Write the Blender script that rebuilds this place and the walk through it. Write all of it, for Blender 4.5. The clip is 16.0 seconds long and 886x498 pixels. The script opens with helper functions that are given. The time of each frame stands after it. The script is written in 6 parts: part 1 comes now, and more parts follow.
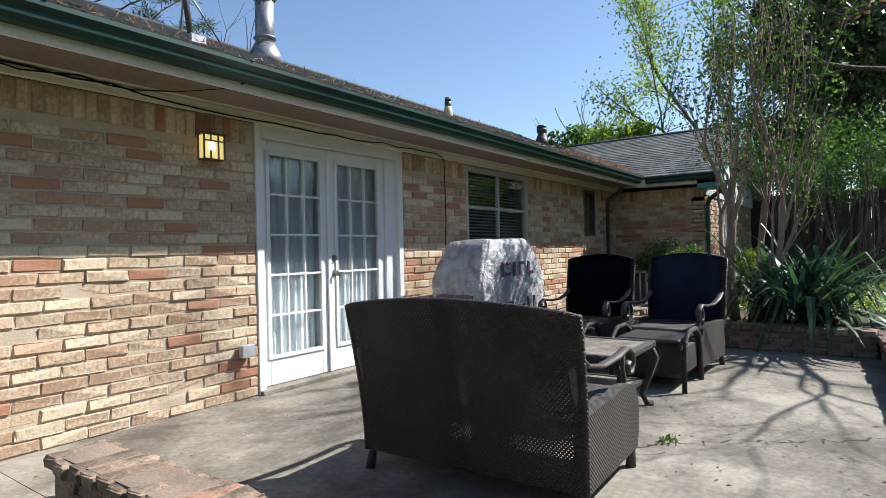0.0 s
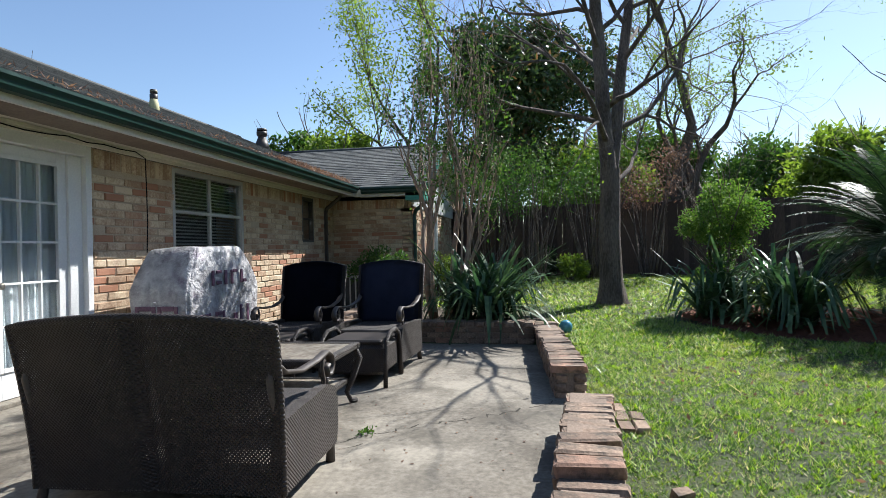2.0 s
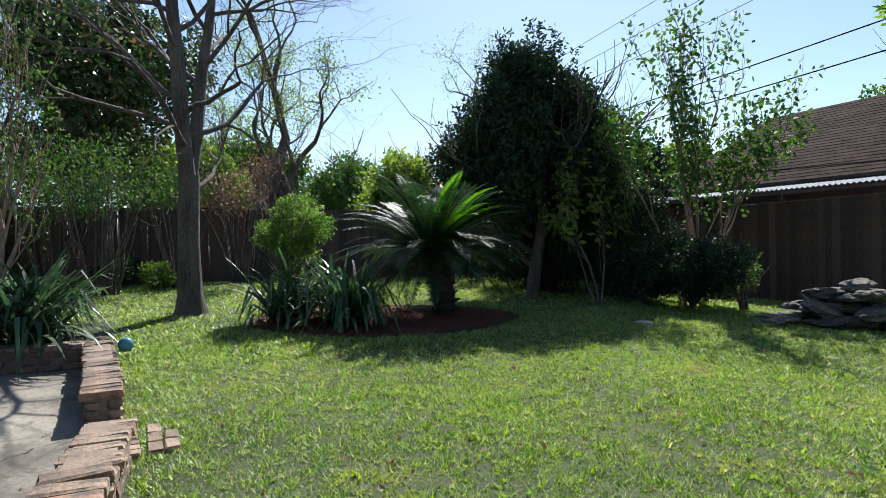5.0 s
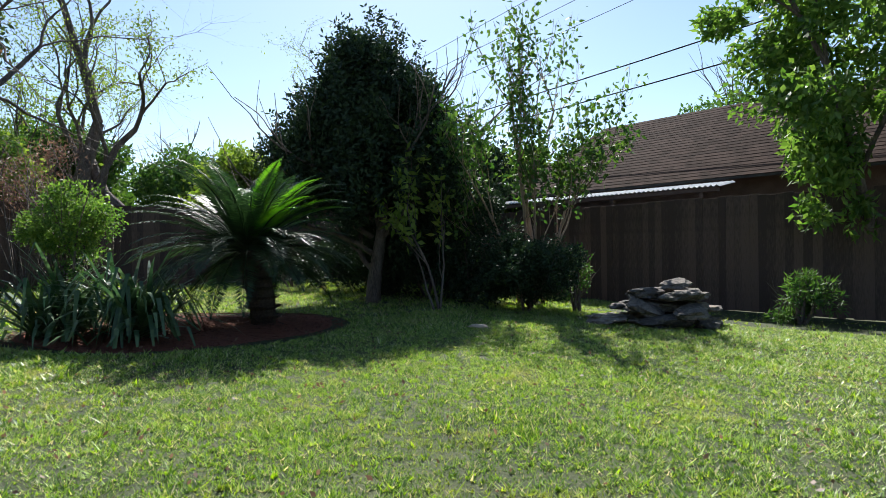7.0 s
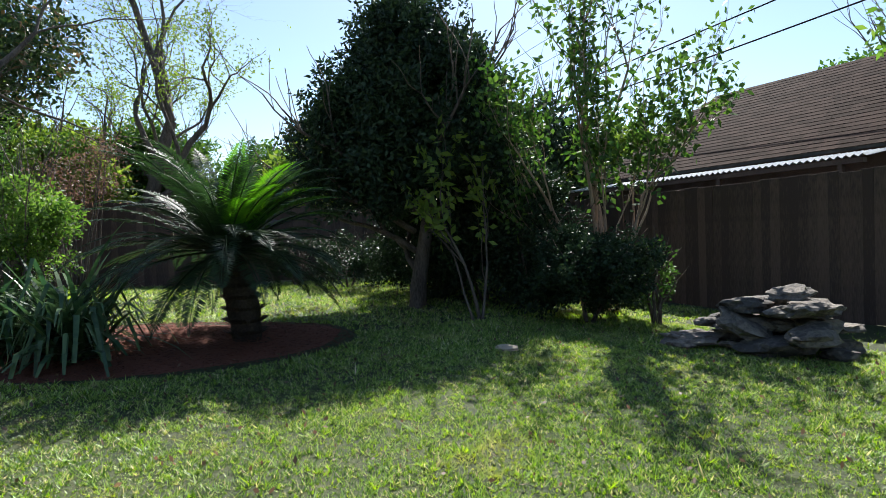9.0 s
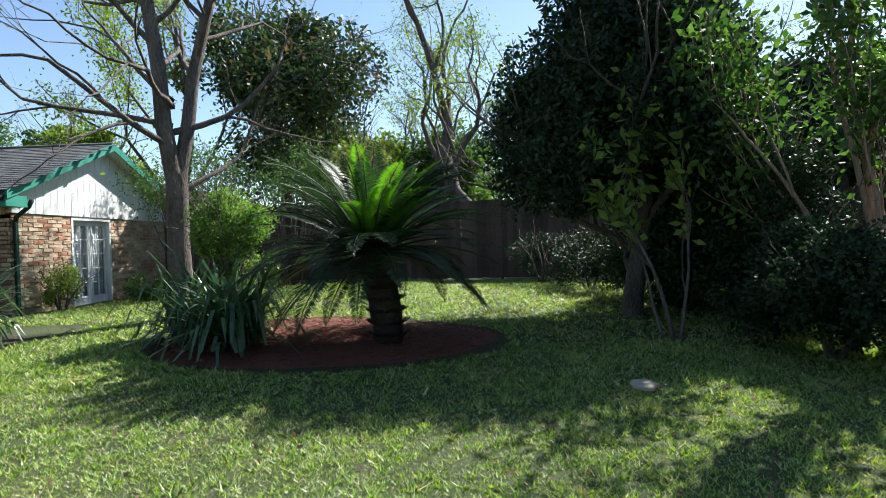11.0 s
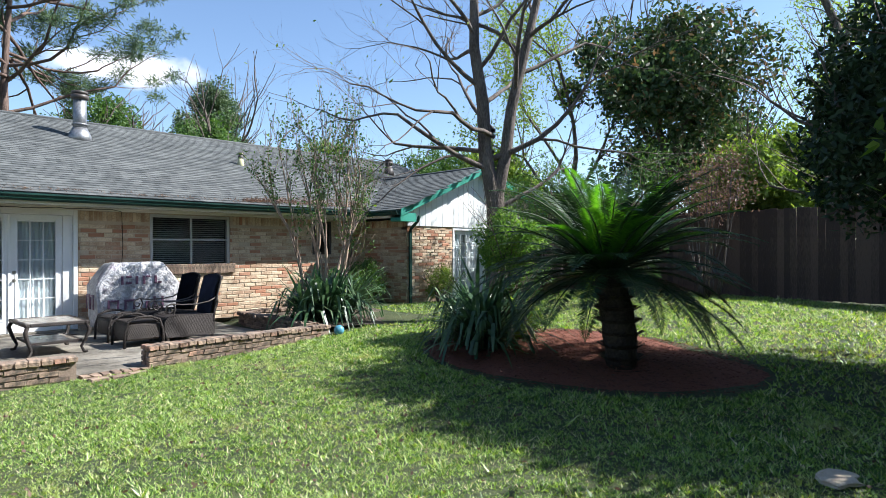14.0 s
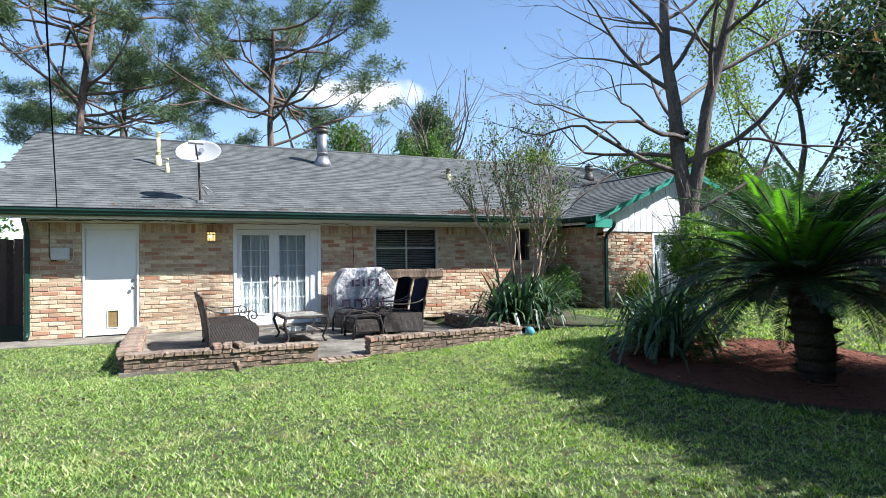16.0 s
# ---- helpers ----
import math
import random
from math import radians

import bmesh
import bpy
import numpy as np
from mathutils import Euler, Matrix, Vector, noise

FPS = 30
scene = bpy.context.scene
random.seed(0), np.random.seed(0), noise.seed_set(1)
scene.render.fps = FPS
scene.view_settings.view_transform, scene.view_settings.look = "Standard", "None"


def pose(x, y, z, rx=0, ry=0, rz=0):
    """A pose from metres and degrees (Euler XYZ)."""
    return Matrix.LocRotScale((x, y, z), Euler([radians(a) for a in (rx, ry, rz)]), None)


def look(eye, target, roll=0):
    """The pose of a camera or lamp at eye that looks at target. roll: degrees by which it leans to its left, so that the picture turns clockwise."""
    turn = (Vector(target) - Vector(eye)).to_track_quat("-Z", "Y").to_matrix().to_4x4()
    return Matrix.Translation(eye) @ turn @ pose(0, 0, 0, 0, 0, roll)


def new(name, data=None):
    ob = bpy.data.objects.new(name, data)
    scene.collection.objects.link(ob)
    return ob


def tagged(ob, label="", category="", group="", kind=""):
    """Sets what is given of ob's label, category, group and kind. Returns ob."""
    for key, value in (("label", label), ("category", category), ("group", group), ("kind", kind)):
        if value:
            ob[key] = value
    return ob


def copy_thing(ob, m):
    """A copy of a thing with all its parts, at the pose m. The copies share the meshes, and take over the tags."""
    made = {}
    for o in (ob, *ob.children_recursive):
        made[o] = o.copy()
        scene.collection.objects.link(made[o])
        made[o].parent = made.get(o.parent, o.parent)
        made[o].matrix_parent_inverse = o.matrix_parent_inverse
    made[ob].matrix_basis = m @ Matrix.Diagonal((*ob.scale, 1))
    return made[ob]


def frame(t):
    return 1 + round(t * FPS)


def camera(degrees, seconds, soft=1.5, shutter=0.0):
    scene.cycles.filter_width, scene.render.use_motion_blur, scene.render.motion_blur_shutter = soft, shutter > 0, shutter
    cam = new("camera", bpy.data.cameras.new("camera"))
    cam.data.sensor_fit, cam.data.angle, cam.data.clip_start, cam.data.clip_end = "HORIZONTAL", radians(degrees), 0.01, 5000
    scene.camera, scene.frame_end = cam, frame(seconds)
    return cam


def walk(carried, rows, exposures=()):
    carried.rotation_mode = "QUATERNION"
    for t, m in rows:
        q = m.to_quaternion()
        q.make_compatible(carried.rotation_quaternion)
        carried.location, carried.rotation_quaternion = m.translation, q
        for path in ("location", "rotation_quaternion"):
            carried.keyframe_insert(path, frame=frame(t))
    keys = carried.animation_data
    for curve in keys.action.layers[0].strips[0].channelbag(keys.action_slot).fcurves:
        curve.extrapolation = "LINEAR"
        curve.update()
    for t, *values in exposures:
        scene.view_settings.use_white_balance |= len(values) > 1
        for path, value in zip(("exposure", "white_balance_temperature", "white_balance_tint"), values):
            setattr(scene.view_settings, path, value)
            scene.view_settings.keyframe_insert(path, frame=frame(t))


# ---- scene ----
cam = camera(74.2, 16.0, soft=0.8)
PATH = [
    (0, (0.206, -3.993, 1.14), (1.829, -2.825, 1.145), -1.2),
    (0.5, (0.18, -4.008, 1.147), (1.93, -3.04, 1.147), -1.0),
    (1, (0.158, -4.028, 1.153), (2.005, -3.262, 1.15), -1.1),
    (1.5, (0.133, -4.097, 1.158), (2.053, -3.538, 1.157), -1.2),
    (2, (0.108, -4.164, 1.17), (2.081, -3.839, 1.171), -1.2),
    (2.5, (0.072, -4.266, 1.19), (2.069, -4.171, 1.19), -1.2),
    (3, (0.055, -4.35, 1.196), (2.052, -4.456, 1.194), -1.3),
    (3.5, (0.06, -4.459, 1.218), (2.031, -4.793, 1.212), -1.3),
    (4, (0.061, -4.526, 1.206), (1.988, -5.063, 1.201), -1.2),
    (4.5, (0.002, -4.574, 1.222), (1.867, -5.296, 1.214), -1.1),
    (5, (-0.119, -4.631, 1.254), (1.657, -5.551, 1.241), -1.0),
    (5.2, (-0.139, -4.666, 1.251), (1.593, -5.666, 1.238), -1.1),
    (7.3, (0.412, -5.747, 1.146), (1.918, -7.063, 1.142), -0.8),
    (7.5, (0.487, -5.938, 1.143), (1.992, -7.255, 1.135), -0.9),
    (8, (0.718, -6.407, 1.19), (2.243, -7.7, 1.183), -0.9),
    (8.2, (0.827, -6.607, 1.191), (2.388, -7.858, 1.184), -1.0),
    (10.3, (1.27, -9.508, 1.267), (3.255, -9.739, 1.224), -2.2),
    (10.5, (1.33, -9.714, 1.27), (3.327, -9.806, 1.231), -2.2),
    (11, (1.396, -10.07, 1.27), (3.393, -9.961, 1.248), -1.7),
    (11.5, (1.48, -10.578, 1.274), (3.442, -10.19, 1.26), -1.8),
    (12, (1.519, -10.915, 1.285), (3.405, -10.249, 1.282), -1.5),
    (12.5, (1.636, -11.314, 1.265), (3.457, -10.488, 1.269), -1.1),
    (13, (1.75, -11.675, 1.308), (3.465, -10.646, 1.311), -0.9),
    (13.5, (1.965, -11.996, 1.362), (3.564, -10.795, 1.365), -0.5),
    (14, (2.105, -12.291, 1.447), (3.526, -10.884, 1.451), -0.2),
    (14.5, (2.137, -12.522, 1.432), (3.348, -10.931, 1.448), -0.5),
    (15, (2.089, -12.784, 1.464), (3.188, -11.113, 1.483), -0.5),
    (15.5, (2.04, -12.955, 1.484), (3.023, -11.213, 1.506), -0.6),
    (16, (2.005, -13.081, 1.491), (2.843, -11.265, 1.514), -0.6),
]
EXPOSURES = [(0, 1.05, 6300, 10), (5, 1.0, 6350, 10), (8, 1.2, 6500, 10), (11, 1.28, 6400, 10), (16, 1.38, 6100, 10)]
walk(cam, [(t, look(e, g, r)) for t, e, g, r in PATH], EXPOSURES)

# ---- world and sun ----
SUN = Vector((0.80, -0.61, 1.0)).normalized()
world = bpy.data.worlds.new("world")
scene.world = world
world.use_nodes = True
wn = world.node_tree
sky = wn.nodes.new("ShaderNodeTexSky")
sky.sky_type = "NISHITA"
sky.sun_disc = False
sky.sun_elevation = math.asin(SUN.z)
sky.sun_rotation = math.atan2(SUN.x, SUN.y)
sky.air_density, sky.dust_density, sky.ozone_density = 1.0, 0.33, 2.2
bg = wn.nodes["Background"]
bg.inputs[1].default_value = 0.083
# one small fair-weather cloud low over the house, soft edged
CLOUD = Vector((0.29, 0.957, 0.275)).normalized()
wtc = wn.nodes.new("ShaderNodeTexCoord")
wsub = wn.nodes.new("ShaderNodeVectorMath")
wsub.operation = "SUBTRACT"
wsub.inputs[1].default_value = CLOUD
wn.links.new(wtc.outputs["Generated"], wsub.inputs[0])
wscale = wn.nodes.new("ShaderNodeVectorMath")
wscale.operation = "MULTIPLY"
wscale.inputs[1].default_value = (10.0, 10.0, 42.0)
wn.links.new(wsub.outputs[0], wscale.inputs[0])
wlen = wn.nodes.new("ShaderNodeVectorMath")
wlen.operation = "LENGTH"
wn.links.new(wscale.outputs[0], wlen.inputs[0])
wnoise = wn.nodes.new("ShaderNodeTexNoise")
wnoise.inputs["Scale"].default_value, wnoise.inputs["Detail"].default_value = 26.0, 6.0
wn.links.new(wtc.outputs["Generated"], wnoise.inputs["Vector"])
wadd = wn.nodes.new("ShaderNodeMath")
wadd.operation = "ADD"
wn.links.new(wlen.outputs["Value"], wadd.inputs[0])
wn.links.new(wnoise.outputs["Fac"], wadd.inputs[1])
wmap = wn.nodes.new("ShaderNodeMapRange")
wmap.interpolation_type = "SMOOTHSTEP"
wmap.inputs[1].default_value, wmap.inputs[2].default_value = 1.75, 0.95
wn.links.new(wadd.outputs[0], wmap.inputs[0])
wmix = wn.nodes.new("ShaderNodeMix")
wmix.data_type = "RGBA"
wmix.inputs[7].default_value = (7.5, 7.6, 7.8, 1)
wn.links.new(wmap.outputs[0], wmix.inputs["Factor"])
wn.links.new(sky.outputs[0], wmix.inputs[6])
wn.links.new(wmix.outputs[2], bg.inputs[0])
sun = new("sun", bpy.data.lights.new("sun", "SUN"))
sun.data.energy, sun.data.angle, sun.data.color = 5.0, radians(0.53), (1.0, 0.98, 0.94)
sun.matrix_world = look((0, 0, 30), Vector((0, 0, 30)) - SUN)


# ---- materials ----
def mat(name, c1, c2, rough=0.8, big=1.5, fine=30.0, bump=0.2, depth=0.01, rnd=0.0, island=0.0, metal=0.0, spec=0.4,
        through_light=0.0, stain=None, stretch=(1, 1, 1), fine_amount=0.5, rand_hue=None, lit_sat=1.15):
    """A surface with broad variation, fine grain, relief, an optional stain and a variation from piece to piece."""
    m = bpy.data.materials.new(name)
    m.use_nodes = True
    nt = m.node_tree
    n, l = nt.nodes, nt.links
    b = n["Principled BSDF"]
    tc = n.new("ShaderNodeTexCoord")
    mp = n.new("ShaderNodeMapping")
    mp.inputs["Scale"].default_value = stretch
    l.new(tc.outputs["Object"], mp.inputs[0])

    def noise_tex(scale, detail=4.0, rough_=0.6):
        t = n.new("ShaderNodeTexNoise")
        t.inputs["Scale"].default_value, t.inputs["Detail"].default_value, t.inputs["Roughness"].default_value = scale, detail, rough_
        l.new(mp.outputs[0], t.inputs["Vector"])
        return t.outputs["Fac"]

    def math_node(op, a, v):
        q = n.new("ShaderNodeMath")
        q.operation = op
        l.new(a, q.inputs[0])
        if hasattr(v, "links"):
            l.new(v, q.inputs[1])
        else:
            q.inputs[1].default_value = v
        return q.outputs[0]

    def mix(fac, a, bb):
        q = n.new("ShaderNodeMix")
        q.data_type = "RGBA"
        l.new(fac, q.inputs["Factor"]) if hasattr(fac, "links") else None
        for sock, v in ((q.inputs[6], a), (q.inputs[7], bb)):
            l.new(v, sock) if hasattr(v, "links") else setattr(sock, "default_value", (*v, 1))
        return q.outputs[2]

    f_big, f_fine = noise_tex(big), noise_tex(fine)
    blend = math_node("ADD", math_node("MULTIPLY", f_big, 1.0), math_node("MULTIPLY", math_node("SUBTRACT", f_fine, 0.5), fine_amount * 2))
    if rnd:
        oi = n.new("ShaderNodeObjectInfo")
        blend = math_node("ADD", blend, math_node("MULTIPLY", math_node("SUBTRACT", oi.outputs["Random"], 0.5), rnd))
    if island:
        g = n.new("ShaderNodeNewGeometry")
        blend = math_node("ADD", blend, math_node("MULTIPLY", math_node("SUBTRACT", g.outputs["Random Per Island"], 0.5), island))
    ramp = n.new("ShaderNodeMapRange")
    ramp.inputs[1].default_value, ramp.inputs[2].default_value = 0.3, 0.7
    l.new(blend, ramp.inputs[0])
    col = mix(ramp.outputs[0], c1, c2)
    if rand_hue:
        src = n.new("ShaderNodeObjectInfo").outputs["Random"] if rnd else n.new("ShaderNodeNewGeometry").outputs["Random Per Island"]
        r2 = n.new("ShaderNodeMapRange")
        r2.inputs[1].default_value, r2.inputs[2].default_value = rand_hue[1], rand_hue[1] + 0.12
        q = math_node("FRACT", math_node("MULTIPLY", src, 7.31), 0.0)
        l.new(q, r2.inputs[0])
        col = mix(r2.outputs[0], col, rand_hue[0])
    if stain:
        s = n.new("ShaderNodeMapRange")
        s.inputs[1].default_value, s.inputs[2].default_value, s.inputs[4].default_value = stain[2], stain[2] + 0.15, stain[3]
        l.new(noise_tex(stain[1], 6.0, 0.7), s.inputs[0])
        col = mix(s.outputs[0], col, stain[0])
    l.new(col, b.inputs["Base Color"])
    b.inputs["Roughness"].default_value, b.inputs["Metallic"].default_value = rough, metal
    b.inputs["Specular IOR Level"].default_value = spec
    if bump:
        bn = n.new("ShaderNodeBump")
        bn.inputs["Strength"].default_value, bn.inputs["Distance"].default_value = bump, depth
        l.new(f_fine, bn.inputs["Height"])
        l.new(bn.outputs[0], b.inputs["Normal"])
    if through_light:
        tr = n.new("ShaderNodeBsdfTranslucent")
        hs = n.new("ShaderNodeHueSaturation")
        hs.inputs["Saturation"].default_value, hs.inputs["Value"].default_value = lit_sat, 1.9
        l.new(col, hs.inputs["Color"])
        l.new(hs.outputs[0], tr.inputs[0])
        ms = n.new("ShaderNodeMixShader")
        ms.inputs[0].default_value = through_light
        l.new(b.outputs[0], ms.inputs[1])
        l.new(tr.outputs[0], ms.inputs[2])
        l.new(ms.outputs[0], n["Material Output"].inputs[0])
    return m


M_BRICK = mat("brick", (0.34, 0.22, 0.14), (0.60, 0.485, 0.34), 0.9, 3, 45, 0.6, 0.008, rnd=0.36, rand_hue=((0.36, 0.175, 0.105), 0.76),
              stain=((0.20, 0.14, 0.095), 9, 0.62, 0.45), fine_amount=0.45)
M_BRICKS = mat("brick_joined", (0.34, 0.22, 0.14), (0.60, 0.485, 0.34), 0.9, 3, 45, 0.6, 0.008, island=0.36, rand_hue=((0.36, 0.175, 0.105), 0.76),
               stain=((0.20, 0.14, 0.095), 9, 0.62, 0.45), fine_amount=0.45)
M_MORTAR = mat("mortar", (0.38, 0.30, 0.215), (0.50, 0.41, 0.305), 0.95, 4, 90, 0.5, 0.004)
M_GBRICK = mat("garden_brick", (0.17, 0.115, 0.082), (0.33, 0.235, 0.165), 0.92, 3, 40, 0.7, 0.008, rnd=0.5, rand_hue=((0.34, 0.18, 0.12), 0.90),
               stain=((0.055, 0.047, 0.037), 7, 0.47, 0.85), fine_amount=0.5)
M_GMORTAR = mat("garden_mortar", (0.16, 0.12, 0.09), (0.27, 0.2, 0.15), 0.95, 4, 80, 0.5, 0.004)
M_CONC = mat("concrete", (0.105, 0.09, 0.07), (0.285, 0.255, 0.205), 0.9, 1.1, 26, 0.35, 0.004, stain=((0.09, 0.078, 0.06), 1.5, 0.47, 0.8), fine_amount=0.3)
M_GRASS_G = mat("lawn_soil", (0.022, 0.032, 0.010), (0.06, 0.07, 0.024), 0.95, 1.2, 40, 0.6, 0.03, stain=((0.16, 0.14, 0.075), 2.2, 0.60, 0.5))
M_BLADE = mat("grass_blade", (0.06, 0.12, 0.022), (0.325, 0.435, 0.14), 0.42, 0.9, 4, 0, island=1.5, through_light=0.35, rand_hue=((0.64, 0.57, 0.38), 0.84), stain=((0.44, 0.40, 0.22), 1.1, 0.55, 0.6), lit_sat=1.6)
M_WHITE = mat("white_paint", (0.67, 0.67, 0.66), (0.76, 0.76, 0.74), 0.45, 2, 60, 0.06, 0.001, stain=((0.55, 0.53, 0.48), 5, 0.68, 0.4))
M_CREAM = mat("cream_paint", (0.60, 0.56, 0.47), (0.70, 0.66, 0.57), 0.6, 2, 40, 0.1, 0.002, stain=((0.35, 0.32, 0.26), 4, 0.62, 0.5))
M_GREEN = mat("green_paint", (0.004, 0.026, 0.02), (0.008, 0.042, 0.031), 0.42, 2, 30, 0.08, 0.002, stain=((0.012, 0.02, 0.017), 3, 0.55, 0.7))
M_GREENL = mat("green_trim", (0.03, 0.21, 0.15), (0.045, 0.26, 0.19), 0.45, 2, 30, 0.08, 0.002)
M_SHINGLE = mat("shingle", (0.062, 0.066, 0.066), (0.13, 0.134, 0.13), 0.95, 2.5, 120, 0.6, 0.005, island=0.28, spec=0.15, stain=((0.05, 0.05, 0.05), 0.7, 0.6, 0.5))
M_SHINGLE_N = mat("brown_shingle", (0.026, 0.016, 0.012), (0.05, 0.032, 0.025), 0.95, 2.5, 120, 0.5, 0.004, island=0.6, spec=0.05)
M_FENCE = mat("fence_wood", (0.06, 0.039, 0.031), (0.122, 0.08, 0.061), 0.9, 1.5, 20, 0.4, 0.004, rnd=0.5, stretch=(3, 3, 0.5))
M_FENCEJ = mat("fence_wood_joined", (0.06, 0.039, 0.031), (0.122, 0.08, 0.061), 0.9, 1.5, 20, 0.4, 0.004, island=0.5, stretch=(3, 3, 0.5))
M_BARK = mat("bark", (0.065, 0.05, 0.042), (0.17, 0.137, 0.115), 0.95, 3, 28, 0.9, 0.03, stretch=(1.6, 1.6, 0.5))
M_BARKP = mat("pine_bark", (0.07, 0.048, 0.038), (0.17, 0.115, 0.09), 0.95, 2, 12, 0.9, 0.05, stretch=(1.6, 1.6, 0.4))
M_BARKM = mat("smooth_bark", (0.22, 0.15, 0.11), (0.38, 0.28, 0.21), 0.8, 3, 20, 0.3, 0.01, stretch=(2, 2, 0.4))
M_PALMTRUNK = mat("palm_trunk", (0.028, 0.02, 0.015), (0.075, 0.055, 0.038), 0.95, 4, 30, 0.9, 0.03)
M_MULCH = mat("mulch", (0.075, 0.027, 0.018), (0.19, 0.066, 0.04), 0.95, 5, 60, 0.9, 0.02, island=0.6)
M_ROCK = mat("rock", (0.06, 0.053, 0.047), (0.20, 0.17, 0.14), 0.9, 3, 20, 0.8, 0.02, rnd=0.5, stain=((0.06, 0.06, 0.05), 4, 0.55, 0.7))
L_LIME = mat("leaf_lime", (0.095, 0.15, 0.028), (0.19, 0.255, 0.055), 0.65, 0.6, 3, 0, island=0.6, through_light=0.42)
L_MID = mat("leaf_mid", (0.035, 0.08, 0.018), (0.09, 0.155, 0.035), 0.62, 0.6, 3, 0, island=0.6, through_light=0.33)
L_PECAN = mat("leaf_pecan", (0.06, 0.12, 0.025), (0.14, 0.215, 0.05), 0.55, 0.6, 3, 0, island=0.6, through_light=0.45)
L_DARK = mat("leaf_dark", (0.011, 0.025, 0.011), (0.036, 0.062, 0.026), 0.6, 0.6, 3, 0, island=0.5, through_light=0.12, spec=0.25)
L_MAG = mat("leaf_magnolia", (0.022, 0.048, 0.017), (0.07, 0.105, 0.035), 0.5, 0.6, 3, 0, island=0.5, through_light=0.2, spec=0.3, rand_hue=((0.18, 0.11, 0.055), 0.85))
L_PINE = mat("pine_needle", (0.038, 0.07, 0.032), (0.11, 0.155, 0.062), 0.55, 0.6, 3, 0, island=0.5, through_light=0.2)
L_YUCCA = mat("leaf_yucca", (0.03, 0.07, 0.03), (0.085, 0.14, 0.06), 0.38, 2, 12, 0, island=0.5, through_light=0.2)
L_SAGO = mat("leaf_sago", (0.012, 0.03, 0.012), (0.036, 0.07, 0.024), 0.52, 2, 12, 0, island=0.4, through_light=0.22, spec=0.35)
# fresh green of new fronds, brightened to carry the sunlight on them
L_SAGON_LIT = mat("leaf_sago_new_lit", (0.05, 0.14, 0.02), (0.105, 0.23, 0.036), 0.45, 2, 12, 0, island=0.4, through_light=0.38)
L_RED = mat("leaf_russet", (0.10, 0.06, 0.045), (0.19, 0.12, 0.08), 0.6, 1, 5, 0, island=0.5, through_light=0.3)
M_DARKMETAL = mat("dark_metal", (0.035, 0.028, 0.023), (0.07, 0.055, 0.045), 0.5, 3, 50, 0.15, 0.002, spec=0.5)
M_STEEL = mat("galvanised_steel", (0.19, 0.19, 0.20), (0.33, 0.33, 0.33), 0.45, 3, 20, 0.1, 0.002, metal=0.7, stain=((0.12, 0.08, 0.06), 4, 0.6, 0.5))
M_GREYP = mat("grey_plastic", (0.42, 0.42, 0.42), (0.52, 0.52, 0.51), 0.5, 3, 40, 0.05, 0.001)
M_BLACKCABLE = mat("black_cable", (0.008, 0.008, 0.008), (0.014, 0.014, 0.014), 0.9, 3, 40, 0, spec=0.05)
M_CURTAIN = mat("curtain", (0.50, 0.54, 0.565), (0.60, 0.635, 0.655), 0.9, 3, 60, 0.1, 0.002)
# near-black colour stands in for the shade inside rooms and casings
M_INSIDE = mat("inside_shade", (0.05, 0.05, 0.05), (0.08, 0.08, 0.08), 0.9, 2, 20, 0)
M_BLIND = mat("blind_slat", (0.40, 0.40, 0.39), (0.50, 0.50, 0.48), 0.6, 3, 40, 0)
M_BRASS = mat("aged_metal", (0.25, 0.23, 0.20), (0.36, 0.34, 0.30), 0.35, 5, 40, 0.05, 0.001, metal=0.8)

M_GLASS = bpy.data.materials.new("window_glass")
M_GLASS.use_nodes = True
gb = M_GLASS.node_tree.nodes["Principled BSDF"]
gb.inputs["Base Color"].default_value = (0.93, 0.97, 0.97, 1)
gb.inputs["Roughness"].default_value = 0.02
gb.inputs["Transmission Weight"].default_value = 1.0
gb.inputs["IOR"].default_value = 1.45


# ---- mesh helpers ----
def part(name, bm, material, parent=None, label=""):
    """Links a bmesh as one mesh object under a thing."""
    me = bpy.data.meshes.new(name)
    bm.to_mesh(me)
    bm.free()
    me.materials.append(material)
    ob = new(name, me)
    if parent is not None:
        ob.parent = parent
    if label:
        ob["label"] = label
    return ob


def thing(name, place, label, category, group="", kind="", rz=0.0):
    e = new(name)
    e.empty_display_size = 0.1
    e.matrix_world = pose(*place, 0, 0, rz)
    return tagged(e, label, category, group, kind)


def add_box(bm, x0, x1, y0, y1, z0, z1, bevel=0.0, m=None):
    vs = [bm.verts.new((x, y, z)) for z in (z0, z1) for y in (y0, y1) for x in (x0, x1)]
    fs = [(0, 2, 3, 1), (4, 5, 7, 6), (0, 1, 5, 4), (2, 6, 7, 3), (0, 4, 6, 2), (1, 3, 7, 5)]
    faces = [bm.faces.new([vs[i] for i in f]) for f in fs]
    if bevel:
        edges = list({e for f in faces for e in f.edges})
        r = bmesh.ops.bevel(bm, geom=edges, offset=bevel, segments=1, affect="EDGES")
        vs = list({v for f in r["faces"] for v in f.verts} | {v for v in vs if v.is_valid})
    if m is not None:
        bmesh.ops.transform(bm, matrix=m, verts=vs)
    return vs


def box(x0, x1, y0, y1, z0, z1, bevel=0.0):
    bm = bmesh.new()
    add_box(bm, x0, x1, y0, y1, z0, z1, bevel)
    return bm


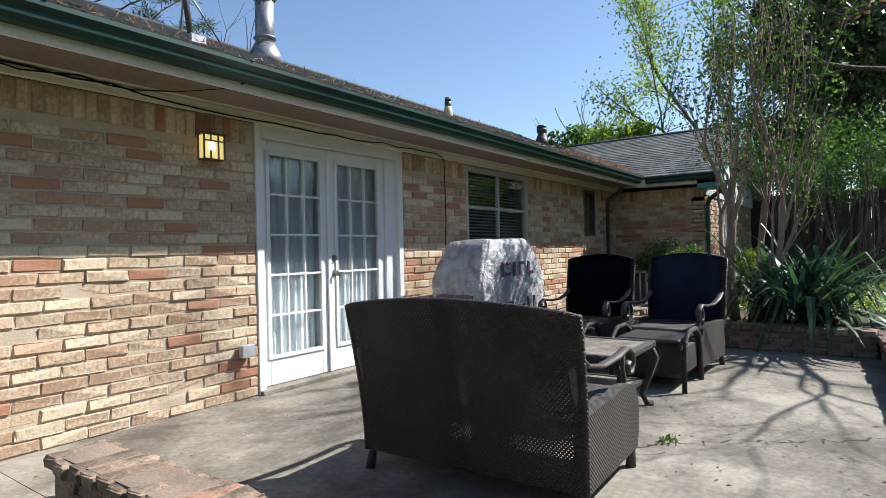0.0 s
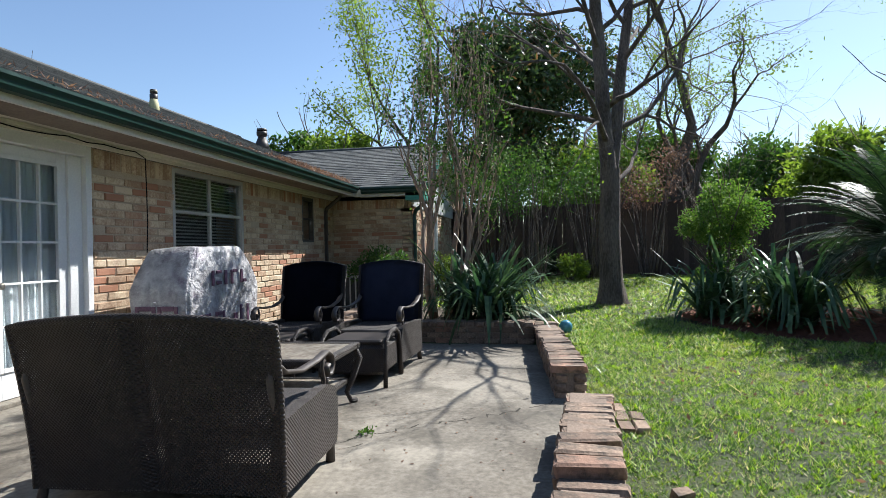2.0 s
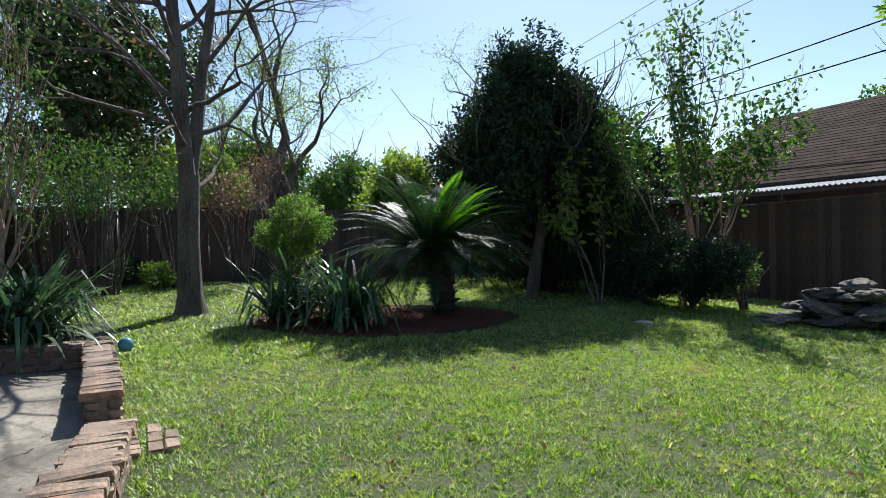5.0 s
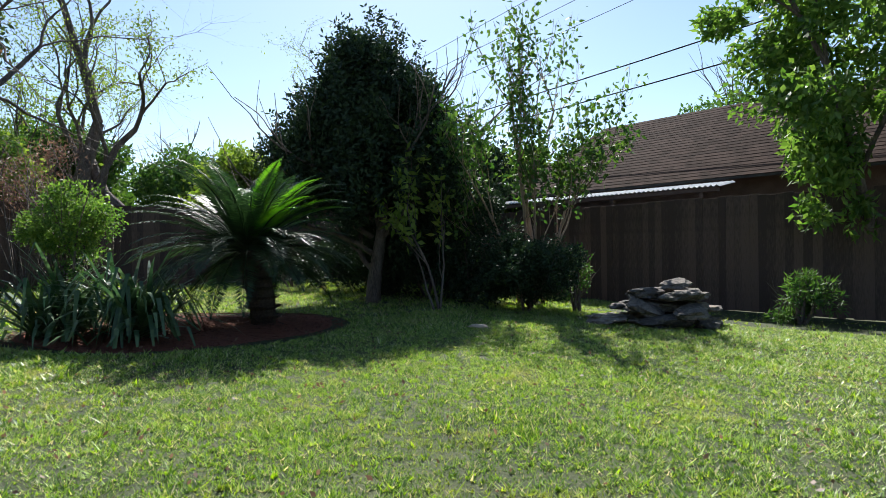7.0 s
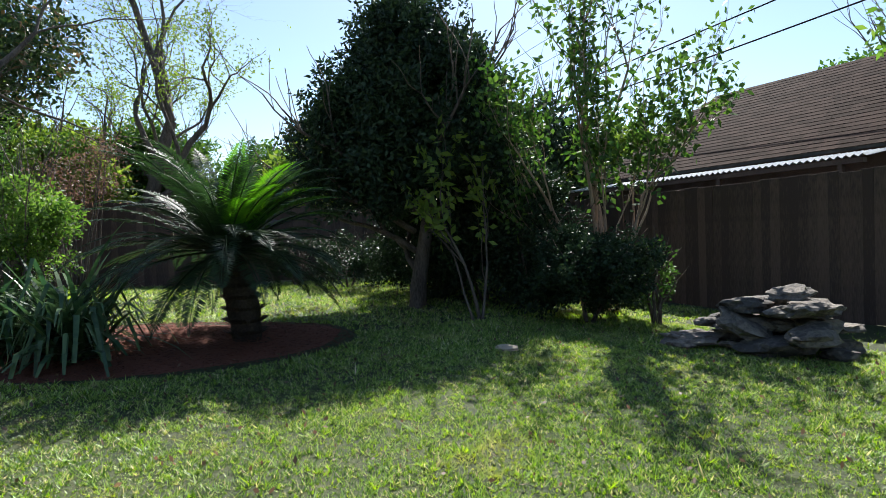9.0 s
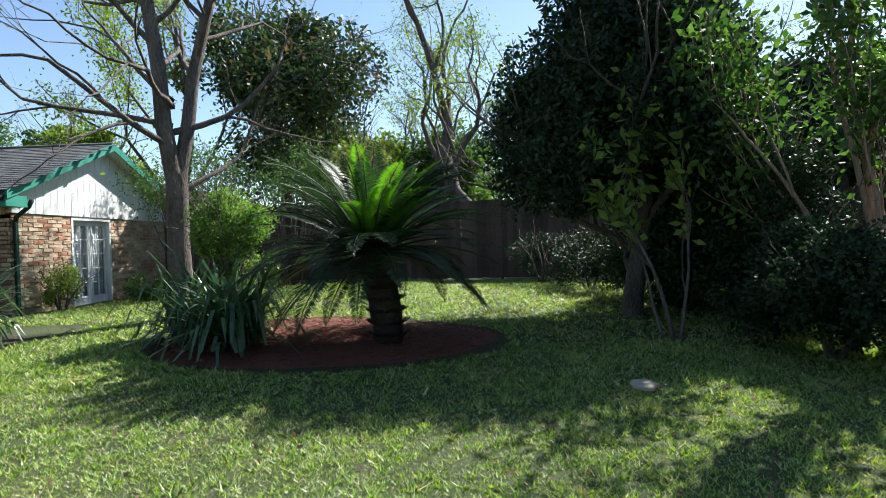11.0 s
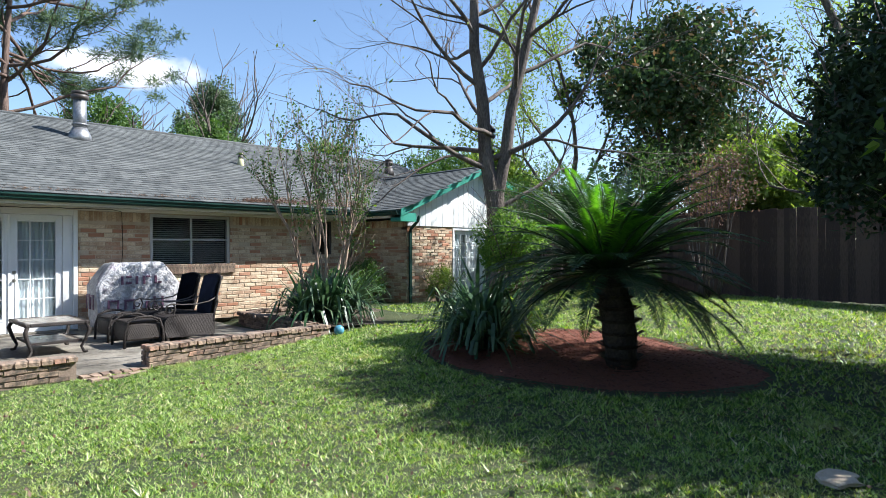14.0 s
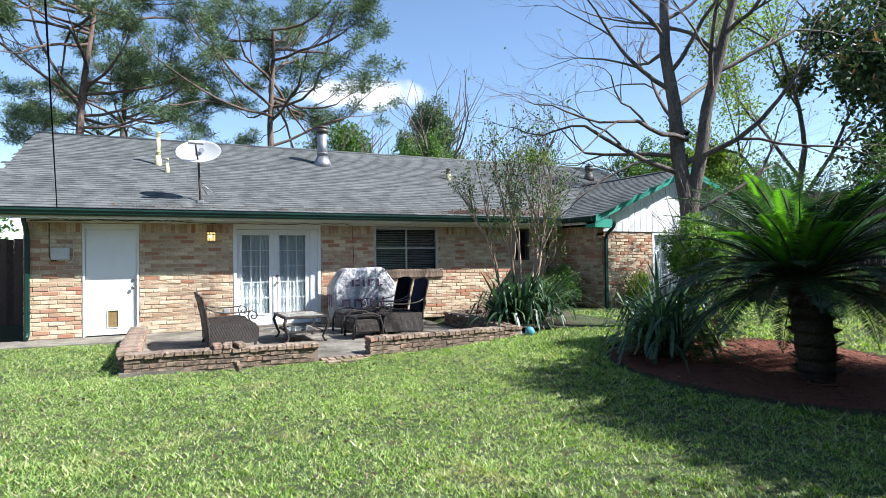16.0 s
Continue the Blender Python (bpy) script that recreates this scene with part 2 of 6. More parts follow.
def add_tube(bm, pts, radii, sides=8, cap=True):
    """A tapered tube along points."""
    rings = []
    n = len(pts)
    pts = [Vector(p) for p in pts]
    side = None
    for i, p in enumerate(pts):
        d = (pts[min(i + 1, n - 1)] - pts[max(i - 1, 0)])
        d = d.normalized() if d.length > 1e-6 else Vector((0, 0, 1))
        if side is None:
            side = d.orthogonal().normalized()
        else:
            side = (side - d * side.dot(d))
            side = side.normalized() if side.length > 1e-5 else d.orthogonal().normalized()
        up = d.cross(side)
        r = radii[i] if hasattr(radii, "__len__") else radii
        rings.append([bm.verts.new(p + (side * math.cos(a) + up * math.sin(a)) * r) for a in [2 * math.pi * k / sides for k in range(sides)]])
    for a, b in zip(rings, rings[1:]):
        for k in range(sides):
            f = bm.faces.new((a[k], a[(k + 1) % sides], b[(k + 1) % sides], b[k]))
            f.smooth = True
    if cap:
        bm.faces.new(rings[0][::-1])
        bm.faces.new(rings[-1])
    return rings


def tube(pts, radii, sides=8):
    bm = bmesh.new()
    add_tube(bm, pts, radii, sides)
    return bm


def soup(name, verts, size, material, parent=None, label="", smooth=False):
    """Many loose faces of `size` corners from an array, as one mesh."""
    verts = np.asarray(verts, dtype=np.float32).reshape(-1, 3)
    n = len(verts) // size
    me = bpy.data.meshes.new(name)
    me.vertices.add(n * size)
    me.vertices.foreach_set("co", verts.ravel())
    me.loops.add(n * size)
    me.loops.foreach_set("vertex_index", np.arange(n * size, dtype=np.int32))
    me.polygons.add(n)
    me.polygons.foreach_set("loop_start", np.arange(0, n * size, size, dtype=np.int32))
    me.polygons.foreach_set("loop_total", np.full(n, size, dtype=np.int32))
    me.update(calc_edges=True)
    me.validate()
    me.materials.append(material)
    ob = new(name, me)
    if parent is not None:
        ob.parent = parent
    if label:
        ob["label"] = label
    return ob


def leaf_quads(rng, centers, length, width, droop=0.0, outward=None):
    """A pointed leaf at each centre, turned at random: four corners each."""
    n = len(centers)
    d = rng.normal(size=(n, 3))
    d[:, 2] -= droop
    if outward is not None:
        d = d + outward
    d /= np.linalg.norm(d, axis=1)[:, None]
    s = np.cross(d, rng.normal(size=(n, 3)))
    s /= np.linalg.norm(s, axis=1)[:, None] + 1e-9
    ln = (length * rng.uniform(0.6, 1.25, n))[:, None]
    w = (width * rng.uniform(0.7, 1.2, n))[:, None]
    out = np.empty((n, 4, 3))
    out[:, 0] = centers
    out[:, 1] = centers + d * ln * 0.45 + s * w * 0.5
    out[:, 2] = centers + d * ln
    out[:, 3] = centers + d * ln * 0.45 - s * w * 0.5
    return out


def blob_points(rng, n, center, radii, clumps=30, clump_r=0.3, shell=0.6, lower=-0.9):
    """Points in clumps spread over an uneven ellipsoid."""
    c = np.array(center)
    r = np.array(radii)
    dirs = rng.normal(size=(clumps * 3, 3))
    dirs /= np.linalg.norm(dirs, axis=1)[:, None]
    dirs = dirs[dirs[:, 2] > lower][:clumps]
    cc = c + dirs * r * rng.uniform(shell, 1.0, (len(dirs), 1))
    sizes = rng.uniform(0.6, 1.4, len(dirs)) * clump_r
    pick = rng.integers(0, len(dirs), n)
    p = rng.normal(size=(n, 3))
    p /= np.linalg.norm(p, axis=1)[:, None]
    p *= rng.uniform(0.2, 1.0, (n, 1)) ** 0.5
    return cc[pick] + p * sizes[pick][:, None]


def grow(rng, start, direction, length, radius, levels, spread=0.6, kids=3, up=0.15, wiggle=0.12, taper=0.55, segs=5, lens=0.68):
    """Branches as (points, radii, level), grown outwards from a start."""
    out = []

    def go(p, d, ln, r, lev):
        pts, rad = [Vector(p)], [r]
        d = Vector(d).normalized()
        marks = []
        for i in range(segs):
            d = (d + Vector(rng.normal(size=3)) * wiggle + Vector((0, 0, up * 0.3))).normalized()
            pts.append(pts[-1] + d * ln / segs)
            rad.append(r * (1 - (1 - taper) * (i + 1) / segs))
            marks.append((pts[-1].copy(), d.copy(), rad[-1]))
        out.append((pts, rad, lev))
        if lev <= 0:
            return
        for k in range(kids):
            q, dd, rr = marks[-1] if k == 0 else marks[int(rng.integers(max(1, segs // 3), segs))]
            side = Vector(rng.normal(size=3))
            side = (side - dd * side.dot(dd)).normalized()
            nd = (dd + side * spread * rng.uniform(0.6, 1.3) + Vector((0, 0, up))).normalized()
            go(q, nd, ln * lens * rng.uniform(0.75, 1.2), rr * (0.85 if k == 0 else 0.62), lev - 1)

    go(start, direction, length, radius, levels)
    return out


def branch_mesh(branches, name, material, parent, thick_sides=9):
    bm = bmesh.new()
    for pts, rad, lev in branches:
        add_tube(bm, pts, rad, thick_sides if rad[0] > 0.05 else (5 if rad[0] > 0.015 else 3), cap=False)
    return part(name, bm, material, parent)


# ---- ground ----
def step01(v):
    v = np.clip(v, 0, 1)
    return v * v * (3 - 2 * v)


def lawn_z(x, y):
    x, y = np.asarray(x, float), np.asarray(y, float)
    rise = 0.19 * step01((x - 4.8) / 4.5) * (0.35 + 0.65 * step01((y + 11.5) / 5.0))
    rise = rise + 0.17 * step01((x - 9.5) / 6.5) * step01((-y - 1.9) / 2.2)
    return -0.035 + rise + 0.012 * np.sin(x * 1.7 + y * 0.8) * np.sin(y * 1.3 - x * 0.4)


gx = np.concatenate([np.array([-900, -200, -60, -25]), np.arange(-14, 22.1, 0.5), np.array([30, 60, 200, 900])])
gy = np.concatenate([np.array([-900, -200, -60, -28]), np.arange(-20, 12.1, 0.5), np.array([30, 60, 200, 900])])
bm = bmesh.new()
grid = []
for yy in gy:
    row = []
    for xx in gx:
        zz = float(lawn_z(xx, yy))
        if 1.4 < xx < 7.3 and yy > -4.3 or yy > -0.9 and -0.6 < xx < 11:
            zz = -0.12
        row.append(bm.verts.new((xx, yy, zz)))
    grid.append(row)
for j in range(len(gy) - 1):
    for i in range(len(gx) - 1):
        bm.faces.new((grid[j][i], grid[j][i + 1], grid[j + 1][i + 1], grid[j + 1][i])).smooth = True
tagged(part("ground", bm, M_GRASS_G), "lawn ground of mown grass over bare soil", "lawn", kind="structure")

# grass blades, dense where the walk passes
rng = np.random.default_rng(5)


def in_bed(x, y):
    return ((x - 8.7) / 1.75) ** 2 + ((y + 8.2) / 2.25) ** 2 < 1.0


def lawn_mask(x, y):
    ok = (y < -4.56) & (y > -16.0) & (x < 17.3)
    ok |= (x > 7.75) & (y < -1.9) & (y > -16) & (x < 17.3) & ((y < -4.3) | (x > 10.2))
    ok |= (x > 4.8) & (x < 7.75) & (y < -4.53 + 0.0636 * (x - 4.72)) & (y > -5)
    ok |= (x < 1.36) & (y < -0.97) & (y > -5)
    return ok & ~in_bed(x, y)


def blades(name, n, x0, x1, y0, y1, height, width, seed):
    """Tufts of four blades from one root, uneven in height, flattened and leaning every way."""
    r = np.random.default_rng(seed)
    t = n // 4
    x, y = r.uniform(x0, x1, t), r.uniform(y0, y1, t)
    k = lawn_mask(x, y)
    patch = 0.5 + 0.5 * np.sin(x * 2.1 + 1.3 * np.sin(y * 1.7)) * np.sin(y * 2.3 + 1.1 * np.sin(x * 1.3))
    k &= r.random(t) < 0.62 + 0.38 * patch
    x, y = x[k], y[k]
    tall = r.uniform(0.45, 1.25, len(x)) * (0.8 + 0.35 * np.sin(x * 9.0 + 2 * np.sin(y * 7)) * np.sin(y * 11.0 + 2 * np.sin(x * 5)))
    x, y, tall = np.repeat(x, 4), np.repeat(y, 4), np.repeat(tall, 4)
    m = len(x)
    x, y = x + r.normal(size=m) * width, y + r.normal(size=m) * width
    z = lawn_z(x, y) - 0.005
    h = height * tall * r.uniform(0.5, 1.25, m)
    lean = r.uniform(0.4, 1.7, m) * h
    b = r.uniform(0, 2 * np.pi, m)
    a = b + np.pi / 2 + r.normal(size=m) * 0.5
    w = width * r.uniform(0.6, 1.2, m)
    v = np.empty((m, 3, 3))
    dx, dy = np.cos(a) * w, np.sin(a) * w
    v[:, 0] = np.stack([x - dx, y - dy, z], 1)
    v[:, 1] = np.stack([x + dx, y + dy, z], 1)
    v[:, 2] = np.stack([x + np.cos(b) * lean, y + np.sin(b) * lean, z + h], 1)
    return tagged(soup(name, v, 3, M_BLADE), "short green lawn grass with straw-coloured dry blades", "grass", kind="stuff")


blades("lawn_grass", 1150000, -3, 8.5, -14.5, -4.4, 0.036, 0.0051, 11)
blades("lawn_grass", 230000, 6.5, 17.3, -16, -1.8, 0.06, 0.010, 12)
blades("lawn_grass", 60000, -8, 8, -16, -0.7, 0.06, 0.009, 13)
blades("lawn_grass", 110000, -4, 1.36, -4.9, -0.9, 0.042, 0.006, 14)

# patio slab with a fine crack
bm = box(1.36, 7.35, -4.28, 0.02, -0.25, 0.0)
add_box(bm, 1.36, 4.76, -4.42, -4.2801, -0.25, 0.0)
patio = tagged(part("patio", bm, M_CONC), "worn stained concrete patio slab with a crack", "patio", kind="structure")
rng = np.random.default_rng(3)
M_CRACK = mat("crack_dirt", (0.03, 0.027, 0.02), (0.06, 0.05, 0.04), 1.0, 5, 60, 0)


def crack(x0, y0, x1, y1, n, w):
    pts = [Vector((x0 + (x1 - x0) * i / n, y0 + (y1 - y0) * i / n, 0.0015)) + Vector((rng.normal() * 0.02, rng.normal() * 0.025, 0)) for i in range(n + 1)]
    b = bmesh.new()
    prev = None
    for p in pts:
        ww = w * rng.uniform(0.4, 1.3)
        cur = (b.verts.new(p + Vector((0, ww, 0))), b.verts.new(p - Vector((0, ww, 0))))
        if prev:
            b.faces.new((prev[0], prev[1], cur[1], cur[0]))
        prev = cur
    part("crack", b, M_CRACK, patio, "dark hairline crack")


crack(3.3, -2.75, 3.72, -3.05, 10, 0.006)
crack(3.72, -3.05, 4.25, -3.85, 18, 0.009)
crack(4.25, -3.85, 4.66, -4.36, 12, 0.007)
crack(3.5, -3.1, 3.0, -2.2, 12, 0.003)
bm = box(-5.0, 1.355, -0.98, -0.02, -0.2, 0.0)
tagged(part("doorstep", bm, M_CONC), "pale concrete strip along the wall", "path", kind="structure")


# ---- brickwork ----
def brick_mesh(name, lx, ly, lz, material, rng, ch=0.006):
    """A worn brick, centred, with broken edges."""
    b = bmesh.new()
    add_box(b, -lx / 2, lx / 2, -ly / 2, ly / 2, -lz / 2, lz / 2, ch)
    for v in b.verts:
        v.co += Vector(rng.normal(size=3)) * 0.0042
    me = bpy.data.meshes.new(name)
    b.to_mesh(me)
    b.free()
    me.materials.append(material)
    return me


COURSE, LONG = 0.0815, 0.265
LATER = []


def brick_wall(name, x0, x1, z0, z1, m, holes, near, label, soldier=0.19):
    """A brick-faced wall in its own plane: x along it, z up, faces -y. m places it."""
    wall = tagged(new(name), label, "wall", kind="structure")
    wall.matrix_world = m
    # backing in strips round the holes
    xs = sorted({x0, x1, *[h[0] for h in holes], *[h[1] for h in holes]})
    for a, b in zip(xs, xs[1:]):
        spans = [(z0, z1)]
        for hx0, hx1, hz0, hz1 in holes:
            if hx0 < (a + b) / 2 < hx1:
                spans = [q for s, e in spans for q in ((s, min(e, hz0)), (max(s, hz1), e)) if q[1] - q[0] > 0.01]
        for s, e in spans:
            part("backing", box(a, b, 0.0, 0.22, s, e), M_MORTAR, wall)
    LATER.append((wall, x0, x1, z0, z1, holes, near, soldier))
    return wall


def lay_bricks():
    rng = np.random.default_rng(21)
    for wall, x0, x1, z0, z1, holes, near, soldier in LATER:
        shapes = [brick_mesh("brick", LONG - 0.011, 0.06, COURSE - 0.013, M_BRICK, rng) for _ in range(5)]
        joined = bmesh.new()
        count = 0
        spots = []
        rows = int((z1 - soldier - z0) / COURSE)
        for r in range(rows):
            z = z0 + (r + 0.5) * COURSE
            off = (0.5 if r % 2 else 0.0) * LONG + rng.normal() * 0.01
            x = x0 - off
            while x < x1:
                a, b = max(x, x0), min(x + LONG, x1)
                for hx0, hx1, hz0, hz1 in holes:
                    if hz0 - 0.02 < z < hz1 + 0.02 and b > hx0 and a < hx1:
                        if a < hx0:
                            b = hx0
                        elif b > hx1:
                            a = hx1
                        else:
                            a = b
                if b - a > 0.03:
                    spots.append(((a + b) / 2, z, b - a, COURSE))
                x += LONG
        if soldier:
            x = x0
            while x < x1 - 0.04:
                w = 0.075
                if not any(x + w > h[0] and x < h[1] and h[3] > z1 - soldier + 0.02 for h in holes):
                    spots.append((x + w / 2, z1 - soldier / 2, w, soldier))
                x += w
        for cx, cz, w, h in spots:
            y = 0.020 + rng.normal() * 0.004
            full = abs(w - LONG) < 0.01 and h == COURSE
            if full and near[0] <= cx <= near[1] and count < 290:
                o = new("brick", shapes[int(rng.integers(5))])
                o.parent = wall
                o.location = (cx, y, cz)
                o.rotation_euler = (rng.normal() * 0.012, rng.normal() * 0.012, math.pi * int(rng.integers(2)))
                count += 1
            else:
                vs = []
                hw, hh = (w - 0.011) / 2, (h - 0.013) / 2
                c = 0.006
                ring = []
                for dy, s in ((0.03, 0), (-0.024, 0), (-0.03, c)):
                    ring.append([joined.verts.new((cx + sx * (hw - s) + rng.normal() * 0.002, y + dy, cz + sz * (hh - s) + rng.normal() * 0.002)) for sx, sz in ((-1, -1), (1, -1), (1, 1), (-1, 1))])
                for p, q in zip(ring, ring[1:]):
                    for k in range(4):
                        joined.faces.new((p[k], p[(k + 1) % 4], q[(k + 1) % 4], q[k]))
                joined.faces.new(ring[-1])
        part("brick_rest", joined, M_BRICKS, wall)["kind"] = "stuff"


WALL_Z = 2.2
wall_south = brick_wall("wall_south", -0.5, 11.6, 0.0, WALL_Z, pose(0, 0, 0),
                        [(0.43, 1.40, -0.1, 2.18), (3.16, 5.02, -0.1, 2.3), (6.27, 7.91, 1.13, 2.19), (10.0, 10.55, 1.35, 2.17)],
                        (1.4, 3.2), "weathered tan and rust brick wall, lower half sunlit")
wall_wing = brick_wall("wall_wing_west", 0.0, 1.65, 0.0, WALL_Z, pose(11.6, 0, 0, 0, 0, -90), [], (0, 0), "shaded tan brick wall of the side wing")
wall_gable = brick_wall("wall_gable", 11.6, 16.9, 0.0, 2.08, pose(0, -1.65, 0), [(13.2, 14.52, -0.1, 2.04)], (11.6, 13.2),
                        "sunlit tan brick wall under a white gable", soldier=0.0)
wall_west = brick_wall("wall_west", -9.0, 0.0, 0.0, WALL_Z, pose(-0.5, 0, 0, 0, 0, -90) @ pose(0, 0, 0), [], (0, 0), "plain brick side wall of the house")
for nm, bb in (("wall_north", (-0.5, 16.9, 9.6, 9.8, 0, 2.3)), ("wall_east", (16.7, 16.9, -1.4, 9.6, 0, 2.3))):
    tagged(part(nm, box(*bb), M_MORTAR), "plain back wall of the house", "wall", kind="structure")
# unseen dark slab and strip, added to stop daylight leaking under the roof
tagged(part("ceiling", box(-0.3, 16.6, 0.23, 9.5, 2.3, 2.36), M_INSIDE), "dark slab added over the rooms to keep daylight out", "ceiling", kind="structure")
tagged(part("wall_plate", box(-0.5, 11.6, 0.02, 0.2, 2.2, 2.31), M_INSIDE), "dark strip added on top of the wall to stop light leaks", "wall", kind="structure")
tagged(part("house_floor", box(-0.3, 16.6, 0.3, 9.5, -0.1, 0.02), M_CONC), "plain house floor", "floor", kind="structure")

# ---- roof ----
PITCH = 0.417


def shingle_slope(name, origin, along, up, poly, label, material, course=0.145, tab=0.23, seed=1):
    """A roof slope: deck plus overlapping shingle tabs. origin, unit axes along and up; poly(u) gives (v0, v1)."""
    r = np.random.default_rng(seed)
    o, a, u = Vector(origin), Vector(along).normalized(), Vector(up).normalized()
    nn = a.cross(u).normalized()
    if nn.z < 0:
        nn = -nn
    us, v_max, inside = poly
    q = []
    v = -0.02
    while v < v_max:
        x = us[0] - r.uniform(0, tab)
        while x < us[1]:
            w = tab * r.uniform(0.55, 1.2)
            cx = x + w / 2
            if inside(cx, v + course / 2):
                x0_, x1_ = x + 0.002, x + w - 0.002
                t0, t1 = 0.008 + r.uniform(0, 0.004), 0.001
                c = [(x0_, v, t0), (x1_, v, t0), (x1_, v + course * 1.05, t1), (x0_, v + course * 1.05, t1)]
                top = [o + a * p + u * s + nn * t for p, s, t in c]
                q.append(top)
                q.append([o + a * x0_ + u * v, o + a * x1_ + u * v, top[1], top[0]])
            x += w
        v += course
    return soup(name, [[tuple(p) for p in f] for f in q], 4, material, None)


roof = tagged(new("roof"), "dark grey asphalt shingle roof, low pitch", "roof", kind="structure")
EAVE_Y, EAVE_Z, RIDGE_Y = -0.66, 2.44, 4.9
RIDGE_Z = EAVE_Z + PITCH * (RIDGE_Y - EAVE_Y)
WX0, WXA, WX1, WY = 11.1, 14.2, 17.3, -2.0   # wing eave, apex, far eave, gable edge
AP_Z = EAVE_Z + PITCH * (WXA - WX0) - 0.03


def main_in(p, v):
    """Keeps the main slope out of the wing's roof."""
    s = v / math.sqrt(1 + PITCH ** 2)
    y, z = EAVE_Y + s, EAVE_Z + PITCH * s
    if not (-1.15 < p < 17.0 and s < RIDGE_Y - EAVE_Y):
        return False
    wing = EAVE_Z - 0.03 + PITCH * min(p - WX0, WX1 - p)
    return z > min(wing, AP_Z) - 0.02 or p < WX0


up_main = (0, 1, PITCH)
L_MAIN = (RIDGE_Y - EAVE_Y) * math.sqrt(1 + PITCH ** 2)
s1 = shingle_slope("shingle_rest", (0, EAVE_Y, EAVE_Z), (1, 0, 0), up_main, ((-1.15, 17.0), L_MAIN, main_in), "", M_SHINGLE, seed=2)
s1.parent = roof
s1["kind"] = "stuff"


def wing_in(p, v):
    s = v / math.sqrt(1 + PITCH ** 2)
    z = EAVE_Z - 0.03 + PITCH * s
    y = WY + p
    main = EAVE_Z + PITCH * (y - EAVE_Y)
    return s < WXA - WX0 and z > main - 0.04 if y > EAVE_Y else s < WXA - WX0


L_WING = (WXA - WX0) * math.sqrt(1 + PITCH ** 2)
s2 = shingle_slope("shingle_rest", (WX0, WY, EAVE_Z - 0.03), (0, 1, 0), (1, 0, PITCH), ((0, 7.0), L_WING, wing_in), "", M_SHINGLE, seed=3)
s2.parent = roof
s2["kind"] = "stuff"
M_DECK = mat("roof_deck", (0.05, 0.05, 0.05), (0.09, 0.09, 0.09), 0.95, 3, 60, 0.2, 0.003)


def slab(name, pts, thick, material, parent):
    b = bmesh.new()
    top = [b.verts.new(p) for p in pts]
    low = [b.verts.new(Vector(p) - Vector((0, 0, thick))) for p in pts]
    b.faces.new(top)
    b.faces.new(low[::-1])
    for k in range(len(pts)):
        b.faces.new((top[k], low[k], low[(k + 1) % len(pts)], top[(k + 1) % len(pts)]))
    bmesh.ops.recalc_face_normals(b, faces=b.faces)
    return part(name, b, material, parent)


slab("deck", [(-1.15, EAVE_Y, EAVE_Z - 0.005), (11.1, EAVE_Y, EAVE_Z - 0.005), (17.0, EAVE_Y, EAVE_Z - 0.01), (17.0, RIDGE_Y, RIDGE_Z - 0.005), (-1.15, RIDGE_Y, RIDGE_Z - 0.005)], 0.05, M_DECK, roof)
slab("deck", [(-1.15, RIDGE_Y, RIDGE_Z), (17.0, RIDGE_Y, RIDGE_Z), (17.0, 10.4, EAVE_Z), (-1.15, 10.4, EAVE_Z)], 0.05, M_DECK, roof)
slab("deck", [(WX0, WY, EAVE_Z - 0.035), (WXA, WY, AP_Z - 0.005), (WXA, 3.5, AP_Z - 0.005), (WX0, 3.5, EAVE_Z - 0.035)], 0.05, M_DECK, roof)
slab("deck", [(WXA, WY, AP_Z), (WX1, WY, EAVE_Z - 0.03), (WX1, 6.5, EAVE_Z - 0.03), (WXA, 6.5, AP_Z)], 0.05, M_DECK, roof)
part("ridge_cap", tube([(-1.15, RIDGE_Y, RIDGE_Z), (17.0, RIDGE_Y, RIDGE_Z)], 0.045, 6), M_SHINGLE, roof)
part("ridge_cap", tube([(WXA, WY, AP_Z), (WXA, 3.2, AP_Z)], 0.045, 6), M_SHINGLE, roof)

# eaves: soffit, frieze, fascia, gutter
trim = tagged(new("trim"), "cream painted eaves trim with frieze and soffit", "trim", kind="structure")
part("soffit", box(-1.1, 11.58, -0.60, -0.001, 2.27, 2.295), M_CREAM, trim)
M_TAUPE = mat("brown_soffit", (0.16, 0.12, 0.095), (0.23, 0.18, 0.145), 0.7, 2, 40, 0.1, 0.002)
part("soffit_strip", box(-1.1, 11.1, -0.50, -0.16, 2.262, 2.269), M_TAUPE, trim, "brown soffit strip")
part("fascia", box(-1.1, 11.1, -0.625, -0.60, 2.235, 2.42), M_CREAM, trim)
part("frieze", box(-0.5, 11.58, -0.05, -0.014, 2.2, 2.27, 0.004), M_CREAM, trim)
part("moulding", box(-0.5, 11.58, -0.075, -0.052, 2.235, 2.268, 0.006), M_CREAM, trim)
part("soffit", box(11.12, 11.598, -1.95, -0.62, 2.25, 2.275), M_CREAM, trim)
part("fascia", box(11.1, 11.125, -1.97, -0.62, 2.22, 2.40), M_CREAM, trim)


